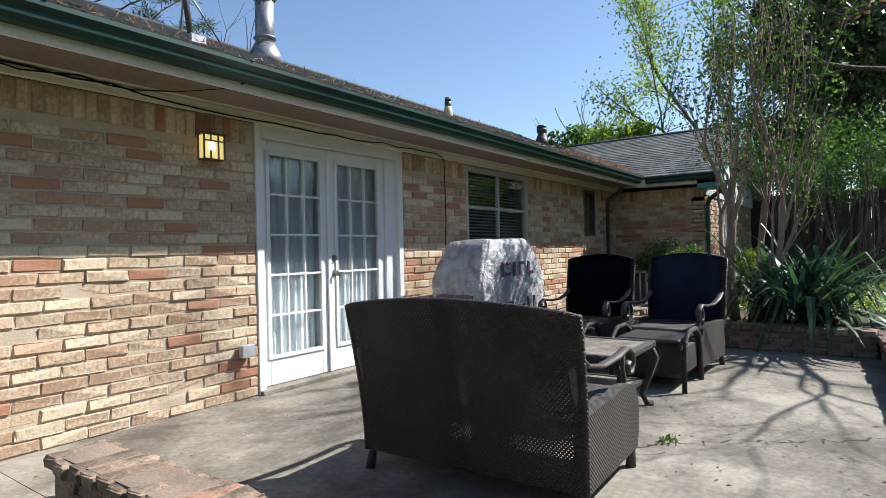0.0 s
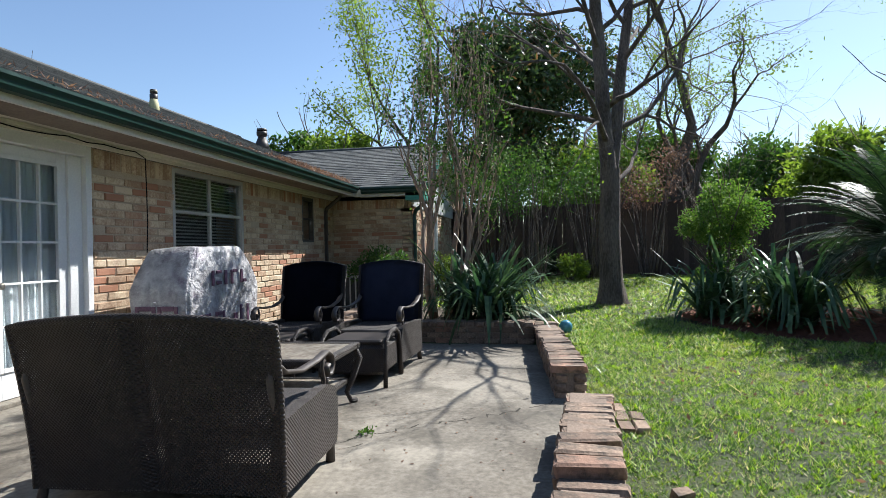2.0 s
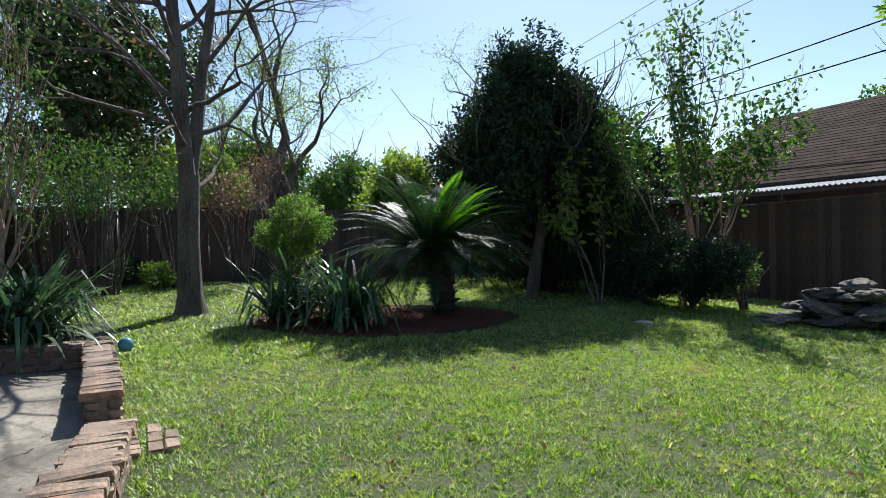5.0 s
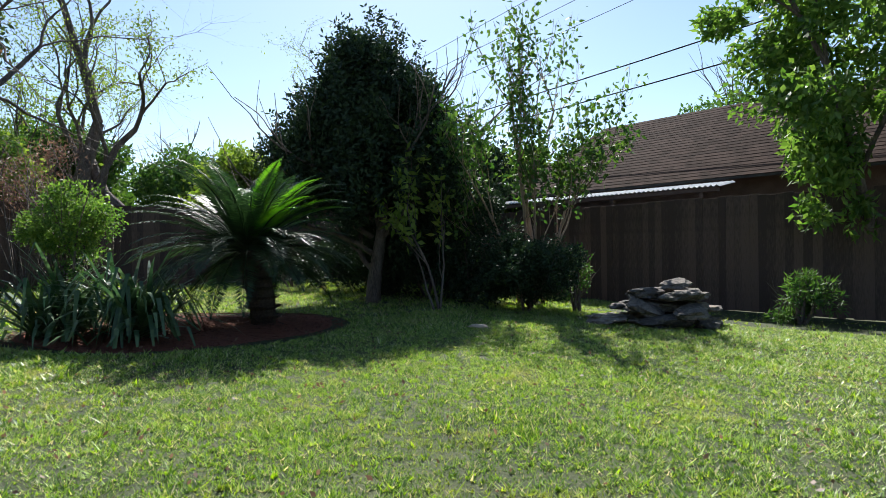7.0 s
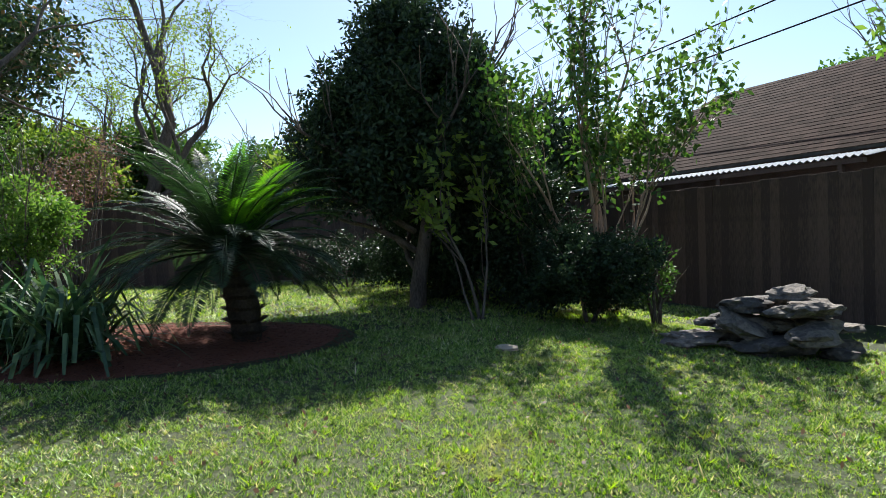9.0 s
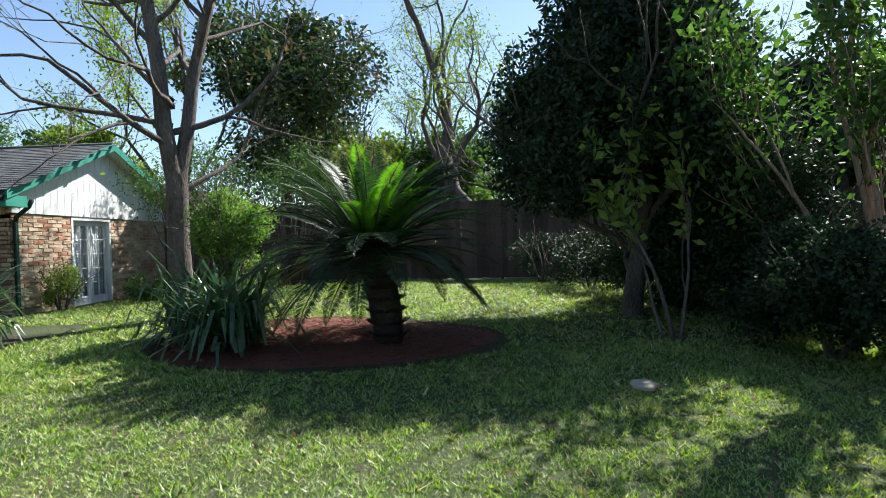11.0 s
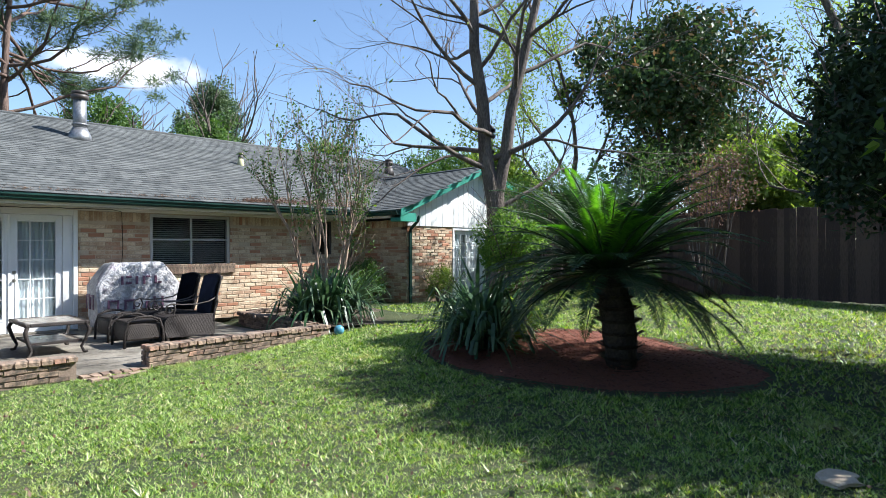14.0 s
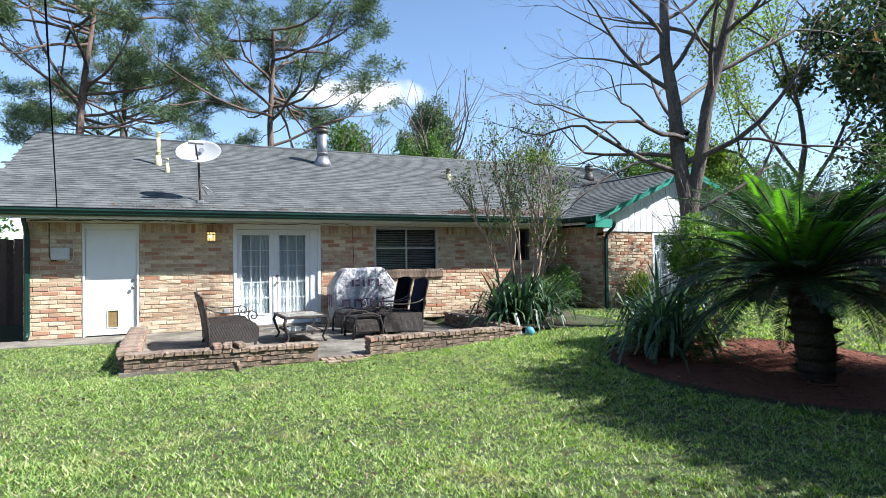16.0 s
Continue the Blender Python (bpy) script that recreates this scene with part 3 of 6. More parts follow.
def gutter(pts, name="gutter"):
    """A rolled gutter of ogee section along two points."""
    b = bmesh.new()
    prof = [(0.0, 0.11), (0.0, 0.0), (0.07, 0.0), (0.095, 0.03), (0.10, 0.06), (0.125, 0.09), (0.125, 0.115), (0.115, 0.118), (0.112, 0.10), (0.09, 0.065), (0.06, 0.012), (0.008, 0.012), (0.006, 0.11)]
    p0, p1 = Vector(pts[0]), Vector(pts[1])
    d = (p1 - p0).normalized()
    out = Vector((d.y, -d.x, 0))
    rings = [[b.verts.new(p + out * u + Vector((0, 0, v))) for u, v in prof] for p in (p0, p1)]
    for k in range(len(prof) - 1):
        b.faces.new((rings[0][k], rings[0][k + 1], rings[1][k + 1], rings[1][k]))
    b.faces.new(rings[0])
    b.faces.new(rings[1][::-1])
    bmesh.ops.recalc_face_normals(b, faces=b.faces)
    return b


g = thing("gutter", (0, 0, 0), "dark green metal gutter along the eaves", "gutter")
part("channel", gutter([(-0.72, -0.627, 2.29), (11.0, -0.627, 2.29)]), M_GREEN, g)
for xx in np.arange(0.2, 11, 1.2):
    part("strap", box(xx, xx + 0.02, -0.76, -0.63, 2.409, 2.413), M_GREEN, g)
g2 = thing("gutter", (0, 0, 0), "dark green metal gutter on the side wing", "gutter")
part("channel", gutter([(11.098, -0.78, 2.275), (11.098, -1.98, 2.275)]), M_GREEN, g2)


def downspout(x, y, z1, rz, mt, label):
    d = thing("downspout", (x, y, 0), label, "downspout", rz=rz)
    b = box(-0.04, 0.04, -0.06, -0.005, 0.12, z1 - 0.35, 0.008)
    part("pipe", b, mt, d)
    part("elbow", tube([(0, -0.035, z1 - 0.36), (0, -0.06, z1 - 0.28), (0, -0.30, z1 - 0.10), (0, -0.36, z1 + 0.02)], 0.04, 8), mt, d)
    part("shoe", tube([(0, -0.035, 0.14), (0, -0.06, 0.08), (0, -0.16, 0.05)], 0.042, 8), mt, d)
    for zz in (0.5, 1.5):
        part("strap", box(-0.055, 0.055, -0.065, -0.002, zz, zz + 0.03), mt, d)
    return d


downspout(-0.44, 0, 2.3, 0, M_GREEN, "dark green downspout at the house corner")
downspout(11.1, 0, 2.3, 0, M_DARKMETAL, "dark brown downspout in the inner corner")
downspout(11.68, -1.66, 2.25, 0, M_GREEN, "dark green downspout at the wing corner")

# gable: white boards, green rake boards
gab = tagged(new("gable"), "white vertical board gable with green rake boards", "gable", kind="structure")
x = 11.6
while x < 16.85:
    w = 0.20
    zt = min(AP_Z - 0.06, EAVE_Z - 0.1 + PITCH * min(x + w / 2 - WX0, WX1 - x - w / 2))
    b = box(x, x + w - 0.012, -1.69, -1.66, 2.05, zt)
    part("board", b, M_WHITE, gab)
    x += w
part("backing", box(11.6, 16.85, -1.655, -1.63, 2.05, 2.45), M_WHITE, gab)
b = bmesh.new()
vv = [b.verts.new(p) for p in ((11.6, -1.655, 2.45), (16.8, -1.655, 2.45), (WXA, -1.655, AP_Z - 0.08))]
b.faces.new(vv)
part("backing", b, M_WHITE, gab)
for xa, za, xb, zb in ((WX0, EAVE_Z - 0.04, WXA, AP_Z + 0.0), (WX1, EAVE_Z - 0.04, WXA, AP_Z + 0.0)):
    b = bmesh.new()
    pts = [(xa, za + 0.01), (xb, zb + 0.01), (xb, zb - 0.15), (xa, za - 0.15)]
    fr = [b.verts.new((p, WY - 0.03, q)) for p, q in pts]
    bk = [b.verts.new((p, WY + 0.0, q)) for p, q in pts]
    b.faces.new(fr)
    b.faces.new(bk[::-1])
    for k in range(4):
        b.faces.new((fr[k], bk[k], bk[(k + 1) % 4], fr[(k + 1) % 4]))
    bmesh.ops.recalc_face_normals(b, faces=b.faces)
    part("rake_board", b, M_GREENL, gab, "green painted rake board")
    sl = [(xa, WY, za - 0.1), (xb, WY, zb - 0.1), (xb, -1.64, zb - 0.1), (xa, -1.64, za - 0.1)]
    slab("rake_soffit", sl, 0.02, M_CREAM, gab)
b = box(WX0 - 0.0, 11.6, WY - 0.0, -1.64, 2.13, 2.33)
part("eave_return", b, M_GREENL, gab, "green boxed eave return")


# ---- garden walls of old brick ----
GB_L, GB_H, GB_W = 0.205, 0.068, 0.10
G_RNG = np.random.default_rng(8)
G_SHAPES = [brick_mesh("brick", GB_L - 0.008, GB_W - 0.008, GB_H - 0.01, M_GBRICK, G_RNG, 0.008) for _ in range(5)]
G_CAPS = [brick_mesh("brick", GB_W + 0.02 - 0.01, 0.285, GB_H - 0.008, M_GBRICK, G_RNG, 0.009) for _ in range(5)]
G_LATER = []


def garden_wall(name, x0, y0, x1, y1, z0, courses, label, cap=True, thick=0.24):
    """A low brick wall from one point to another, its bricks laid later."""
    d = math.degrees(math.atan2(y1 - y0, x1 - x0))
    ln = math.hypot(x1 - x0, y1 - y0)
    w = tagged(new(name), label, "garden wall", kind="structure")
    w.matrix_world = pose(x0, y0, z0, 0, 0, d)
    h = courses * GB_H
    part("core", box(0.02, ln - 0.02, -thick / 2 + 0.012, thick / 2 - 0.012, -0.1, h - 0.006), M_GMORTAR, w)
    G_LATER.append((w, ln, courses, cap, thick))
    return w


def lay_garden_bricks():
    r = np.random.default_rng(31)
    for w, ln, courses, cap, thick in G_LATER:
        for c in range(courses):
            last = cap and c == courses - 1
            z = (c + 0.5) * GB_H
            if last:
                n = int(ln / (GB_W + 0.02))
                for k in range(n):
                    o = new("brick", G_CAPS[int(r.integers(5))])
                    o.parent = w
                    o.location = ((k + 0.5) * ln / n, r.normal() * 0.008, z + r.normal() * 0.003)
                    o.rotation_euler = (r.normal() * 0.02, r.normal() * 0.02, r.normal() * 0.03)
            else:
                off = 0.5 * GB_L if c % 2 else 0.0
                n = int((ln + off) / GB_L)
                for side in (-1, 1):
                    for k in range(n):
                        xc = k * GB_L + GB_L / 2 - off + 0.0
                        if xc < 0.05:
                            xc = 0.1
                        if xc > ln - 0.09:
                            xc = ln - 0.1
                        o = new("brick", G_SHAPES[int(r.integers(5))])
                        o.parent = w
                        o.location = (xc, side * (thick / 2 - GB_W / 2 + 0.006) + r.normal() * 0.004, z)
                        o.rotation_euler = (r.normal() * 0.015, r.normal() * 0.015, r.normal() * 0.02)


garden_wall("garden_wall_east", 4.72, -4.38, 7.55, -4.20, -0.02, 4, "low weathered red-brown brick garden wall between patio and lawn")
garden_wall("garden_wall_south", 1.42, -4.26, 3.95, -4.45, -0.03, 4, "low weathered brick garden wall with a header cap")
garden_wall("garden_wall_west", 1.44, -4.10, 1.44, -0.95, -0.02, 4, "low weathered brick return wall beside the patio")
garden_wall("planter_face", 7.355, -4.09, 7.50, -1.45, 0.0, 4, "shaded brick front of the raised planter")
garden_wall("planter_back", 7.65, -1.40, 10.2, -1.35, 0.0, 4, "brick back wall of the raised planter")
M_SOIL = mat("soil", (0.05, 0.038, 0.028), (0.11, 0.085, 0.06), 1.0, 4, 50, 0.8, 0.02)
bm = bmesh.new()
pv = [bm.verts.new(p) for p in ((7.45, -4.1, 0.2), (7.7, -4.25, 0.2), (9.4, -4.2, 0.12), (10.3, -3.2, 0.12), (10.2, -1.4, 0.2), (7.5, -1.4, 0.2))]
bm.faces.new(pv)
tagged(part("planter_soil", bm, M_SOIL), "dark planter soil with leaf litter", "soil", kind="structure")

# brick paving at the patio opening and a loose brick
pav = tagged(new("brick_step"), "row of old bricks set flush between patio and lawn", "paving", kind="structure")
for k in range(7):
    o = new("brick", G_SHAPES[k % 5])
    o.parent = pav
    o.location = (4.02 + 0.11 * k, -4.52 + 0.008 * k, -0.03)
    o.rotation_euler = (0, 0, radians(88 + 3 * math.sin(k * 2.3)))
for k in range(5):
    o = new("brick", G_SHAPES[k % 5])
    o.parent = pav
    o.location = (4.1 + 0.22 * (k % 3), -4.70 - 0.10 * (k // 3), -0.035)
    o.rotation_euler = (0, 0, radians(10 * math.sin(k * 3.1)))
lb = tagged(new("loose_brick", G_SHAPES[2]), "loose orange-red brick standing on the lawn by the wall", "brick")
lb.matrix_world = pose(2.80, -4.74, 0.01, 0, 70, 30)

for bx, bz, br in ((2.56, 0.268, 2), (2.70, 0.270, -5), (2.86, 0.272, 8)):
    lb = tagged(new("loose_brick", G_CAPS[1]), "loose red-brown brick lying on the garden wall", "brick", "loose bricks")
    lb.matrix_world = pose(bx, -4.26 - 0.075 * (bx - 1.42), bz, 0, 0, br)

# ---- planting bed with mulch ----
bm = bmesh.new()
ring0, rr = [], np.random.default_rng(4)
N = 48
for k in range(N):
    a = 2 * math.pi * k / N
    f = 1 + 0.05 * math.sin(3 * a) + 0.03 * math.sin(5 * a + 1)
    ring0.append((8.7 + 1.75 * f * math.cos(a), -8.2 + 2.25 * f * math.sin(a)))
cz = float(lawn_z(8.7, -8.2)) + 0.07
c = bm.verts.new((8.7, -8.2, cz))
mid = [bm.verts.new((8.7 + (p - 8.7) * 0.6, -8.2 + (q + 8.2) * 0.6, float(lawn_z(p, q)) + 0.06)) for p, q in ring0]
edge = [bm.verts.new((p, q, float(lawn_z(p, q)) - 0.01)) for p, q in ring0]
for k in range(N):
    bm.faces.new((c, mid[k], mid[(k + 1) % N])).smooth = True
    bm.faces.new((mid[k], edge[k], edge[(k + 1) % N], mid[(k + 1) % N])).smooth = True
bed = tagged(part("mulch_bed", bm, M_MULCH), "planting bed covered in dark red bark mulch", "flower bed", kind="structure")
n = 9000
aa, ra = rr.uniform(0, 2 * np.pi, n), np.sqrt(rr.uniform(0, 1, n)) * 0.98
px, py = 8.7 + 1.75 * ra * np.cos(aa), -8.2 + 2.25 * ra * np.sin(aa)
pz = lawn_z(px, py) + 0.065 * np.clip((1 - ra) / 0.4, 0, 1) + 0.012
chips = leaf_quads(rr, np.stack([px, py, pz], 1), 0.07, 0.022)
chips[:, :, 2] = pz[:, None] + (chips[:, :, 2] - pz[:, None]) * 0.2
soup("mulch_chips", chips, 4, M_MULCH, bed)["kind"] = "stuff"


# ---- plants ----
def strap_leaves(rng, n, length, width, spread, droop, base_r, segs=6):
    """Arching sword leaves as strips, folded along the middle: quads."""
    q = []
    for i in range(n):
        az = rng.uniform(0, 2 * math.pi)
        el = rng.uniform(0.15, 1.35) ** spread
        ln = length * rng.uniform(0.7, 1.2)
        d = Vector((math.cos(az) * math.cos(el), math.sin(az) * math.cos(el), math.sin(el)))
        side = Vector((-math.sin(az), math.cos(az), 0))
        p = Vector((rng.normal() * base_r, rng.normal() * base_r, rng.uniform(0, 0.25)))
        prev = None
        bend = droop * rng.uniform(0.3, 1.6)
        kink = rng.uniform(0.35, 0.8) if rng.random() < 0.55 else 2
        for k in range(segs + 1):
            t = k / segs
            w = width * (0.55 + 0.9 * t if t < 0.4 else 0.91 * (1 - ((t - 0.4) / 0.6) ** 1.6) + 0.02)
            cur = (p + side * w / 2, p - side * w / 2)
            if prev:
                q.append([tuple(prev[0]), tuple(prev[1]), tuple(cur[1]), tuple(cur[0])])
            prev = cur
            d = (d + Vector((0, 0, -bend * (0.25 + t) / segs * 2.2 - (1.6 if abs(t - kink) < 0.5 / segs else 0)))).normalized()
            p = p + d * ln / segs
    arr = np.array(q)
    return arr


def yucca(place, n, length, seed, label, heads=3, spread_r=0.35):
    r = np.random.default_rng(seed)
    y = thing("yucca", place, label, "yucca plant", "yuccas")
    for h in range(heads):
        off = Vector((r.normal() * spread_r, r.normal() * spread_r, 0))
        a = strap_leaves(r, n // heads, length, 0.058, 0.72, 0.85, 0.06)
        zmin = a[:, :, 2].min(axis=1)
        a = a[zmin > -0.02 - 0.0] if place[2] < 0.2 else a[zmin > -0.35]
        soup("leaves", a + np.array(off), 4, L_YUCCA, y)
        part("stump", tube([off + Vector((0, 0, -0.15)), off + Vector((0, 0, 0.15))], [0.07, 0.05], 7), M_PALMTRUNK, y)
    return y


yucca((8.15, -3.55, 0.2), 360, 1.15, 41, "large clump of arching grey-green yucca in the brick planter", 5, 0.42)
yucca((8.05, -6.85, 0.13), 370, 1.2, 42, "large clump of arching grey-green yucca in the mulch bed", 5, 0.30)
r = np.random.default_rng(77)
ag = thing("broad_leaf_plant", (8.75, -7.25, 0.15), "broad bright green leaves low in the mulch bed", "plant")
soup("leaves", strap_leaves(r, 14, 0.6, 0.13, 0.7, 0.3, 0.1), 4, L_LIME, ag)


def frond(rng, length, lift, new_leaf=False):
    """One feather frond along +x, arching: rachis points and leaflet quads."""
    pts, p = [], Vector((0, 0, 0))
    el = lift
    n = 22
    droop = (1.0 + rng.uniform(-0.3, 0.4)) if not new_leaf else 0.85
    for k in range(n + 1):
        pts.append(p.copy())
        p = p + Vector((math.cos(el), 0, math.sin(el))) * length / n
        el -= droop / n * (0.5 + k / n)
    q = []
    for k in range(3, n):
        for h in (0.0, 0.25, 0.5, 0.75):
            a, b = pts[k], pts[k + 1]
            o = a.lerp(b, h)
            d = (b - a).normalized()
            t = (k + h) / n
            ll = 0.20 * math.sin(math.pi * min(1, 0.12 + t * 0.93)) ** 0.6 + 0.02
            for s in (-1, 1):
                dirn = (Vector((0, s, 0)) * 0.86 + d * 0.5 + Vector((0, 0, 0.28 if new_leaf else 0.12 - 0.2 * rng.random()))).normalized()
                w = d * 0.008
                tip = o + dirn * ll * rng.uniform(0.92, 1.05) + Vector((0, 0, -0.02 * rng.random()))
                mid_ = o + dirn * ll * 0.5
                q.append([tuple(o - w), tuple(mid_ - w * 1.1), tuple(tip), tuple(mid_ + w * 1.1)])
    return pts, np.array(q)


def sago(place, seed):
    r = np.random.default_rng(seed)
    s = thing("sago_palm", place, "large sago palm with a dark shaggy trunk in the mulch bed", "palm tree")
    tp, tr = [], []
    for k in range(9):
        t = k / 8
        tp.append((0.06 * t, -0.05 + 0.20 * t * t, -0.05 + 1.1 * t))
        tr.append(0.15 + 0.035 * math.sin(t * 3.1) + 0.015 * (k % 2))
    part("trunk", tube(tp, tr, 14), M_PALMTRUNK, s)
    # stubs of old fronds on the trunk
    st = []
    for k in range(620):
        t = r.uniform(0, 1)
        a = r.uniform(0, 2 * math.pi)
        c0 = Vector(tp[min(8, int(t * 8))])
        rad = 0.175
        p = c0 + Vector((math.cos(a) * rad, math.sin(a) * rad, 0))
        o = Vector((math.cos(a), math.sin(a), 0.6)).normalized()
        sd = Vector((-math.sin(a), math.cos(a), 0)) * 0.025
        st.append([tuple(p - sd), tuple(p + sd), tuple(p + sd * 0.5 + o * 0.11), tuple(p - sd * 0.5 + o * 0.11)])
    soup("leaf_base_rest", np.array(st), 4, M_PALMTRUNK, s)["kind"] = "stuff"
    top = Vector(tp[-1]) + Vector((0, 0, 0.02))
    n = 98
    for k in range(n):
        t = k / n
        young = t > 0.85
        az = k * 2.39996 + r.normal() * 0.1 if not young else -1.9 + r.uniform(-1.7, 1.7)
        lift = -0.22 + 1.8 * t + r.normal() * 0.12 if not young else 0.6 + 0.7 * (t - 0.85) / 0.15
        ln = (1.6 if not young else 1.5) * r.uniform(0.9, 1.1)
        pts, q = frond(r, ln, lift, young)
        m = Matrix.Translation(top) @ Matrix.Rotation(az, 4, "Z") @ Matrix.Translation((0.10, 0, 0))
        qq = q.reshape(-1, 3) @ np.array(m.to_3x3()).T + np.array(m.translation)
        qq = qq.reshape(-1, 4, 3)
        f = soup("frond", qq, 4, L_SAGON_LIT if young else L_SAGO, s, "new frond, its green brightened as if sunlit" if young else "")
        part("stem", tube([m @ p for p in pts[::2]], [0.014 * (1 - i / 12) + 0.002 for i in range(len(pts[::2]))], 4), L_SAGO, f)
    return s


sago((8.3, -8.97, 0.10), 15)


def leafy_tree(name, place, label, category, stems, leaf_mat, bark, seed, leaves, leaf=(0.09, 0.045), levels=3, spread=0.5, kids=3,
               up=0.15, wiggle=0.1, at_levels=(0, 1), jitter=0.12, extra=None, group="", droop=0.2, taper=0.55, segs=5, lens=0.68):
    """A tree grown from stems [(offset, direction, length, radius)], with leaves along its outer twigs."""
    r = np.random.default_rng(seed)
    t = thing(name, place, label, category, group)
    br = []
    for off, d, ln, rad in stems:
        br += grow(r, Vector(off), Vector(d), ln, rad, levels, spread, kids, up, wiggle, taper, segs, lens)
    branch_mesh(br, "trunk", bark, t)
    if leaves:
        tw = [b for b in br if b[2] in at_levels]
        pts = []
        for _ in range(leaves):
            b = tw[int(r.integers(len(tw)))][0]
            k = int(r.integers(len(b) - 1))
            pts.append(b[k].lerp(b[k + 1], r.random()))
        c = np.array([tuple(p) for p in pts]) + r.normal(size=(leaves, 3)) * jitter
        soup("crown", leaf_quads(r, c, leaf[0], leaf[1], droop), 4, leaf_mat, t)
    return t


def bushy(name, place, label, category, center, radii, leaf_mat, seed, n, clumps, clump_r, leaf=(0.08, 0.04), bark=M_BARK, stems=4, shell=0.55, group="", trunk_r=0.03, lower=-0.9, droop=0.1):
    """A dense crown of leaves in uneven clumps on real stems."""
    r = np.random.default_rng(seed)
    t = thing(name, place, label, category, group)
    br = []
    for k in range(stems):
        a = 2 * math.pi * k / stems + r.normal() * 0.3
        tgt = Vector(center) + Vector((math.cos(a) * radii[0] * 0.55, math.sin(a) * radii[1] * 0.55, radii[2] * 0.3))
        st = Vector((math.cos(a), math.sin(a), 0)) * trunk_r * 1.5
        br += grow(r, st, tgt - st, (tgt - st).length * 0.75, trunk_r, 2, 0.5, 3, 0.1, 0.08)
    branch_mesh(br, "trunk", bark, t)
    p = blob_points(r, n, center, radii, clumps, clump_r, shell, lower)
    out = (p - np.array(center)) / np.array(radii) * 0.7
    if lower > -2:
        k = p[:, 2] > 0.04
        p, out = p[k], out[k]
    soup("crown", leaf_quads(r, p, leaf[0], leaf[1], droop, out), 4, leaf_mat, t)
    return t


# the bare tree on the lawn
def lawn_tree(place, seed):
    r = np.random.default_rng(seed)
    t = thing("shade_tree", place, "tall grey-barked tree, nearly bare, forking above head height", "tree")
    br = [([Vector(p) for p in ((0, 0, -0.1), (0, 0, 0.12), (0, 0.01, 0.4), (-0.01, 0.02, 1.2), (-0.03, 0.0, 1.9), (-0.05, 0.0, 2.35))], [0.34, 0.26, 0.20, 0.175, 0.165, 0.17], 9)]
    fork = Vector((-0.05, 0, 2.3))
    lead1 = [Vector(p) for p in ((-0.08, 0.02, 2.25), (-0.20, 0.10, 3.1), (-0.22, 0.14, 4.0), (-0.36, 0.22, 5.0), (-0.34, 0.24, 6.2), (-0.5, 0.35, 7.6))]
    lead2 = [Vector(p) for p in ((-0.02, -0.02, 2.25), (0.10, -0.14, 3.1), (0.16, -0.22, 3.9), (0.36, -0.40, 5.0), (0.62, -0.55, 6.2), (0.8, -0.8, 7.4))]
    br.append((lead1, [0.135, 0.125, 0.115, 0.095, 0.075, 0.045], 9))
    br.append((lead2, [0.12, 0.11, 0.10, 0.085, 0.065, 0.04], 9))
    for lead in (lead1, lead2):
        for k in range(11):
            t_ = 2 + 3.0 * k / 10
            i = min(4, int(t_))
            a = k * 2.4 + (0 if lead is lead1 else 1.1)
            br += grow(r, lead[i].lerp(lead[i + 1], t_ - i), (math.cos(a), math.sin(a), 0.75), 1.9 - 0.07 * k, 0.05 - 0.002 * k, 4, 0.5, 3, 0.08, 0.14, 0.5, 5, 0.66)
    for d, h, ln, rad in (((0.5, -0.75, 0.42), 2.05, 1.5, 0.05), ((-0.85, 0.35, 0.3), 2.75, 2.1, 0.055), ((-0.5, 0.9, 0.25), 3.1, 2.0, 0.05),
                          ((0.3, -0.95, 0.35), 3.0, 2.2, 0.055), ((-0.9, -0.3, 0.3), 3.4, 2.2, 0.05), ((0.2, 0.95, 0.3), 3.5, 2.3, 0.05)):
        br += grow(r, (-0.06, 0.02, h), d, ln, rad, 4, 0.55, 3, 0.04, 0.17, 0.5, 5, 0.68)
    branch_mesh(br, "trunk", M_BARK, t, 12)
    tw = [b for b in br if b[2] == 0]
    pts = []
    for _ in range(500):
        b = tw[int(r.integers(len(tw)))][0]
        pts.append(tuple(b[-1]))
    soup("crown", leaf_quads(r, np.array(pts) + r.normal(size=(500, 3)) * 0.05, 0.07, 0.03, 0.5), 4, L_LIME, t, "sparse young leaves")
    return t


lawn_tree((10.5, -5.38, 0.14), 91)

# crape myrtle in the planter
leafy_tree("crape_myrtle", (8.45, -2.75, 0.15), "multi-stemmed crape myrtle with sparse fresh leaves in the planter", "tree",
           [((-0.15, 0.1, 0), (-0.30, 0.10, 1), 1.5, 0.045), ((0.05, 0.1, 0), (-0.05, 0.15, 1), 1.6, 0.05), ((0.2, -0.05, 0), (0.16, -0.05, 1), 1.6, 0.05),
            ((0.1, -0.2, 0), (0.05, -0.22, 1), 1.5, 0.045), ((0.3, 0.2, 0), (0.30, 0.18, 1), 1.5, 0.045), ((-0.1, -0.15, 0), (-0.2, -0.2, 1), 1.4, 0.04)],
           L_MID, M_BARKM, 17, 4400, (0.062, 0.034), 4, 0.33, 3, 0.22, 0.06, (0, 1), 0.06, taper=0.7)

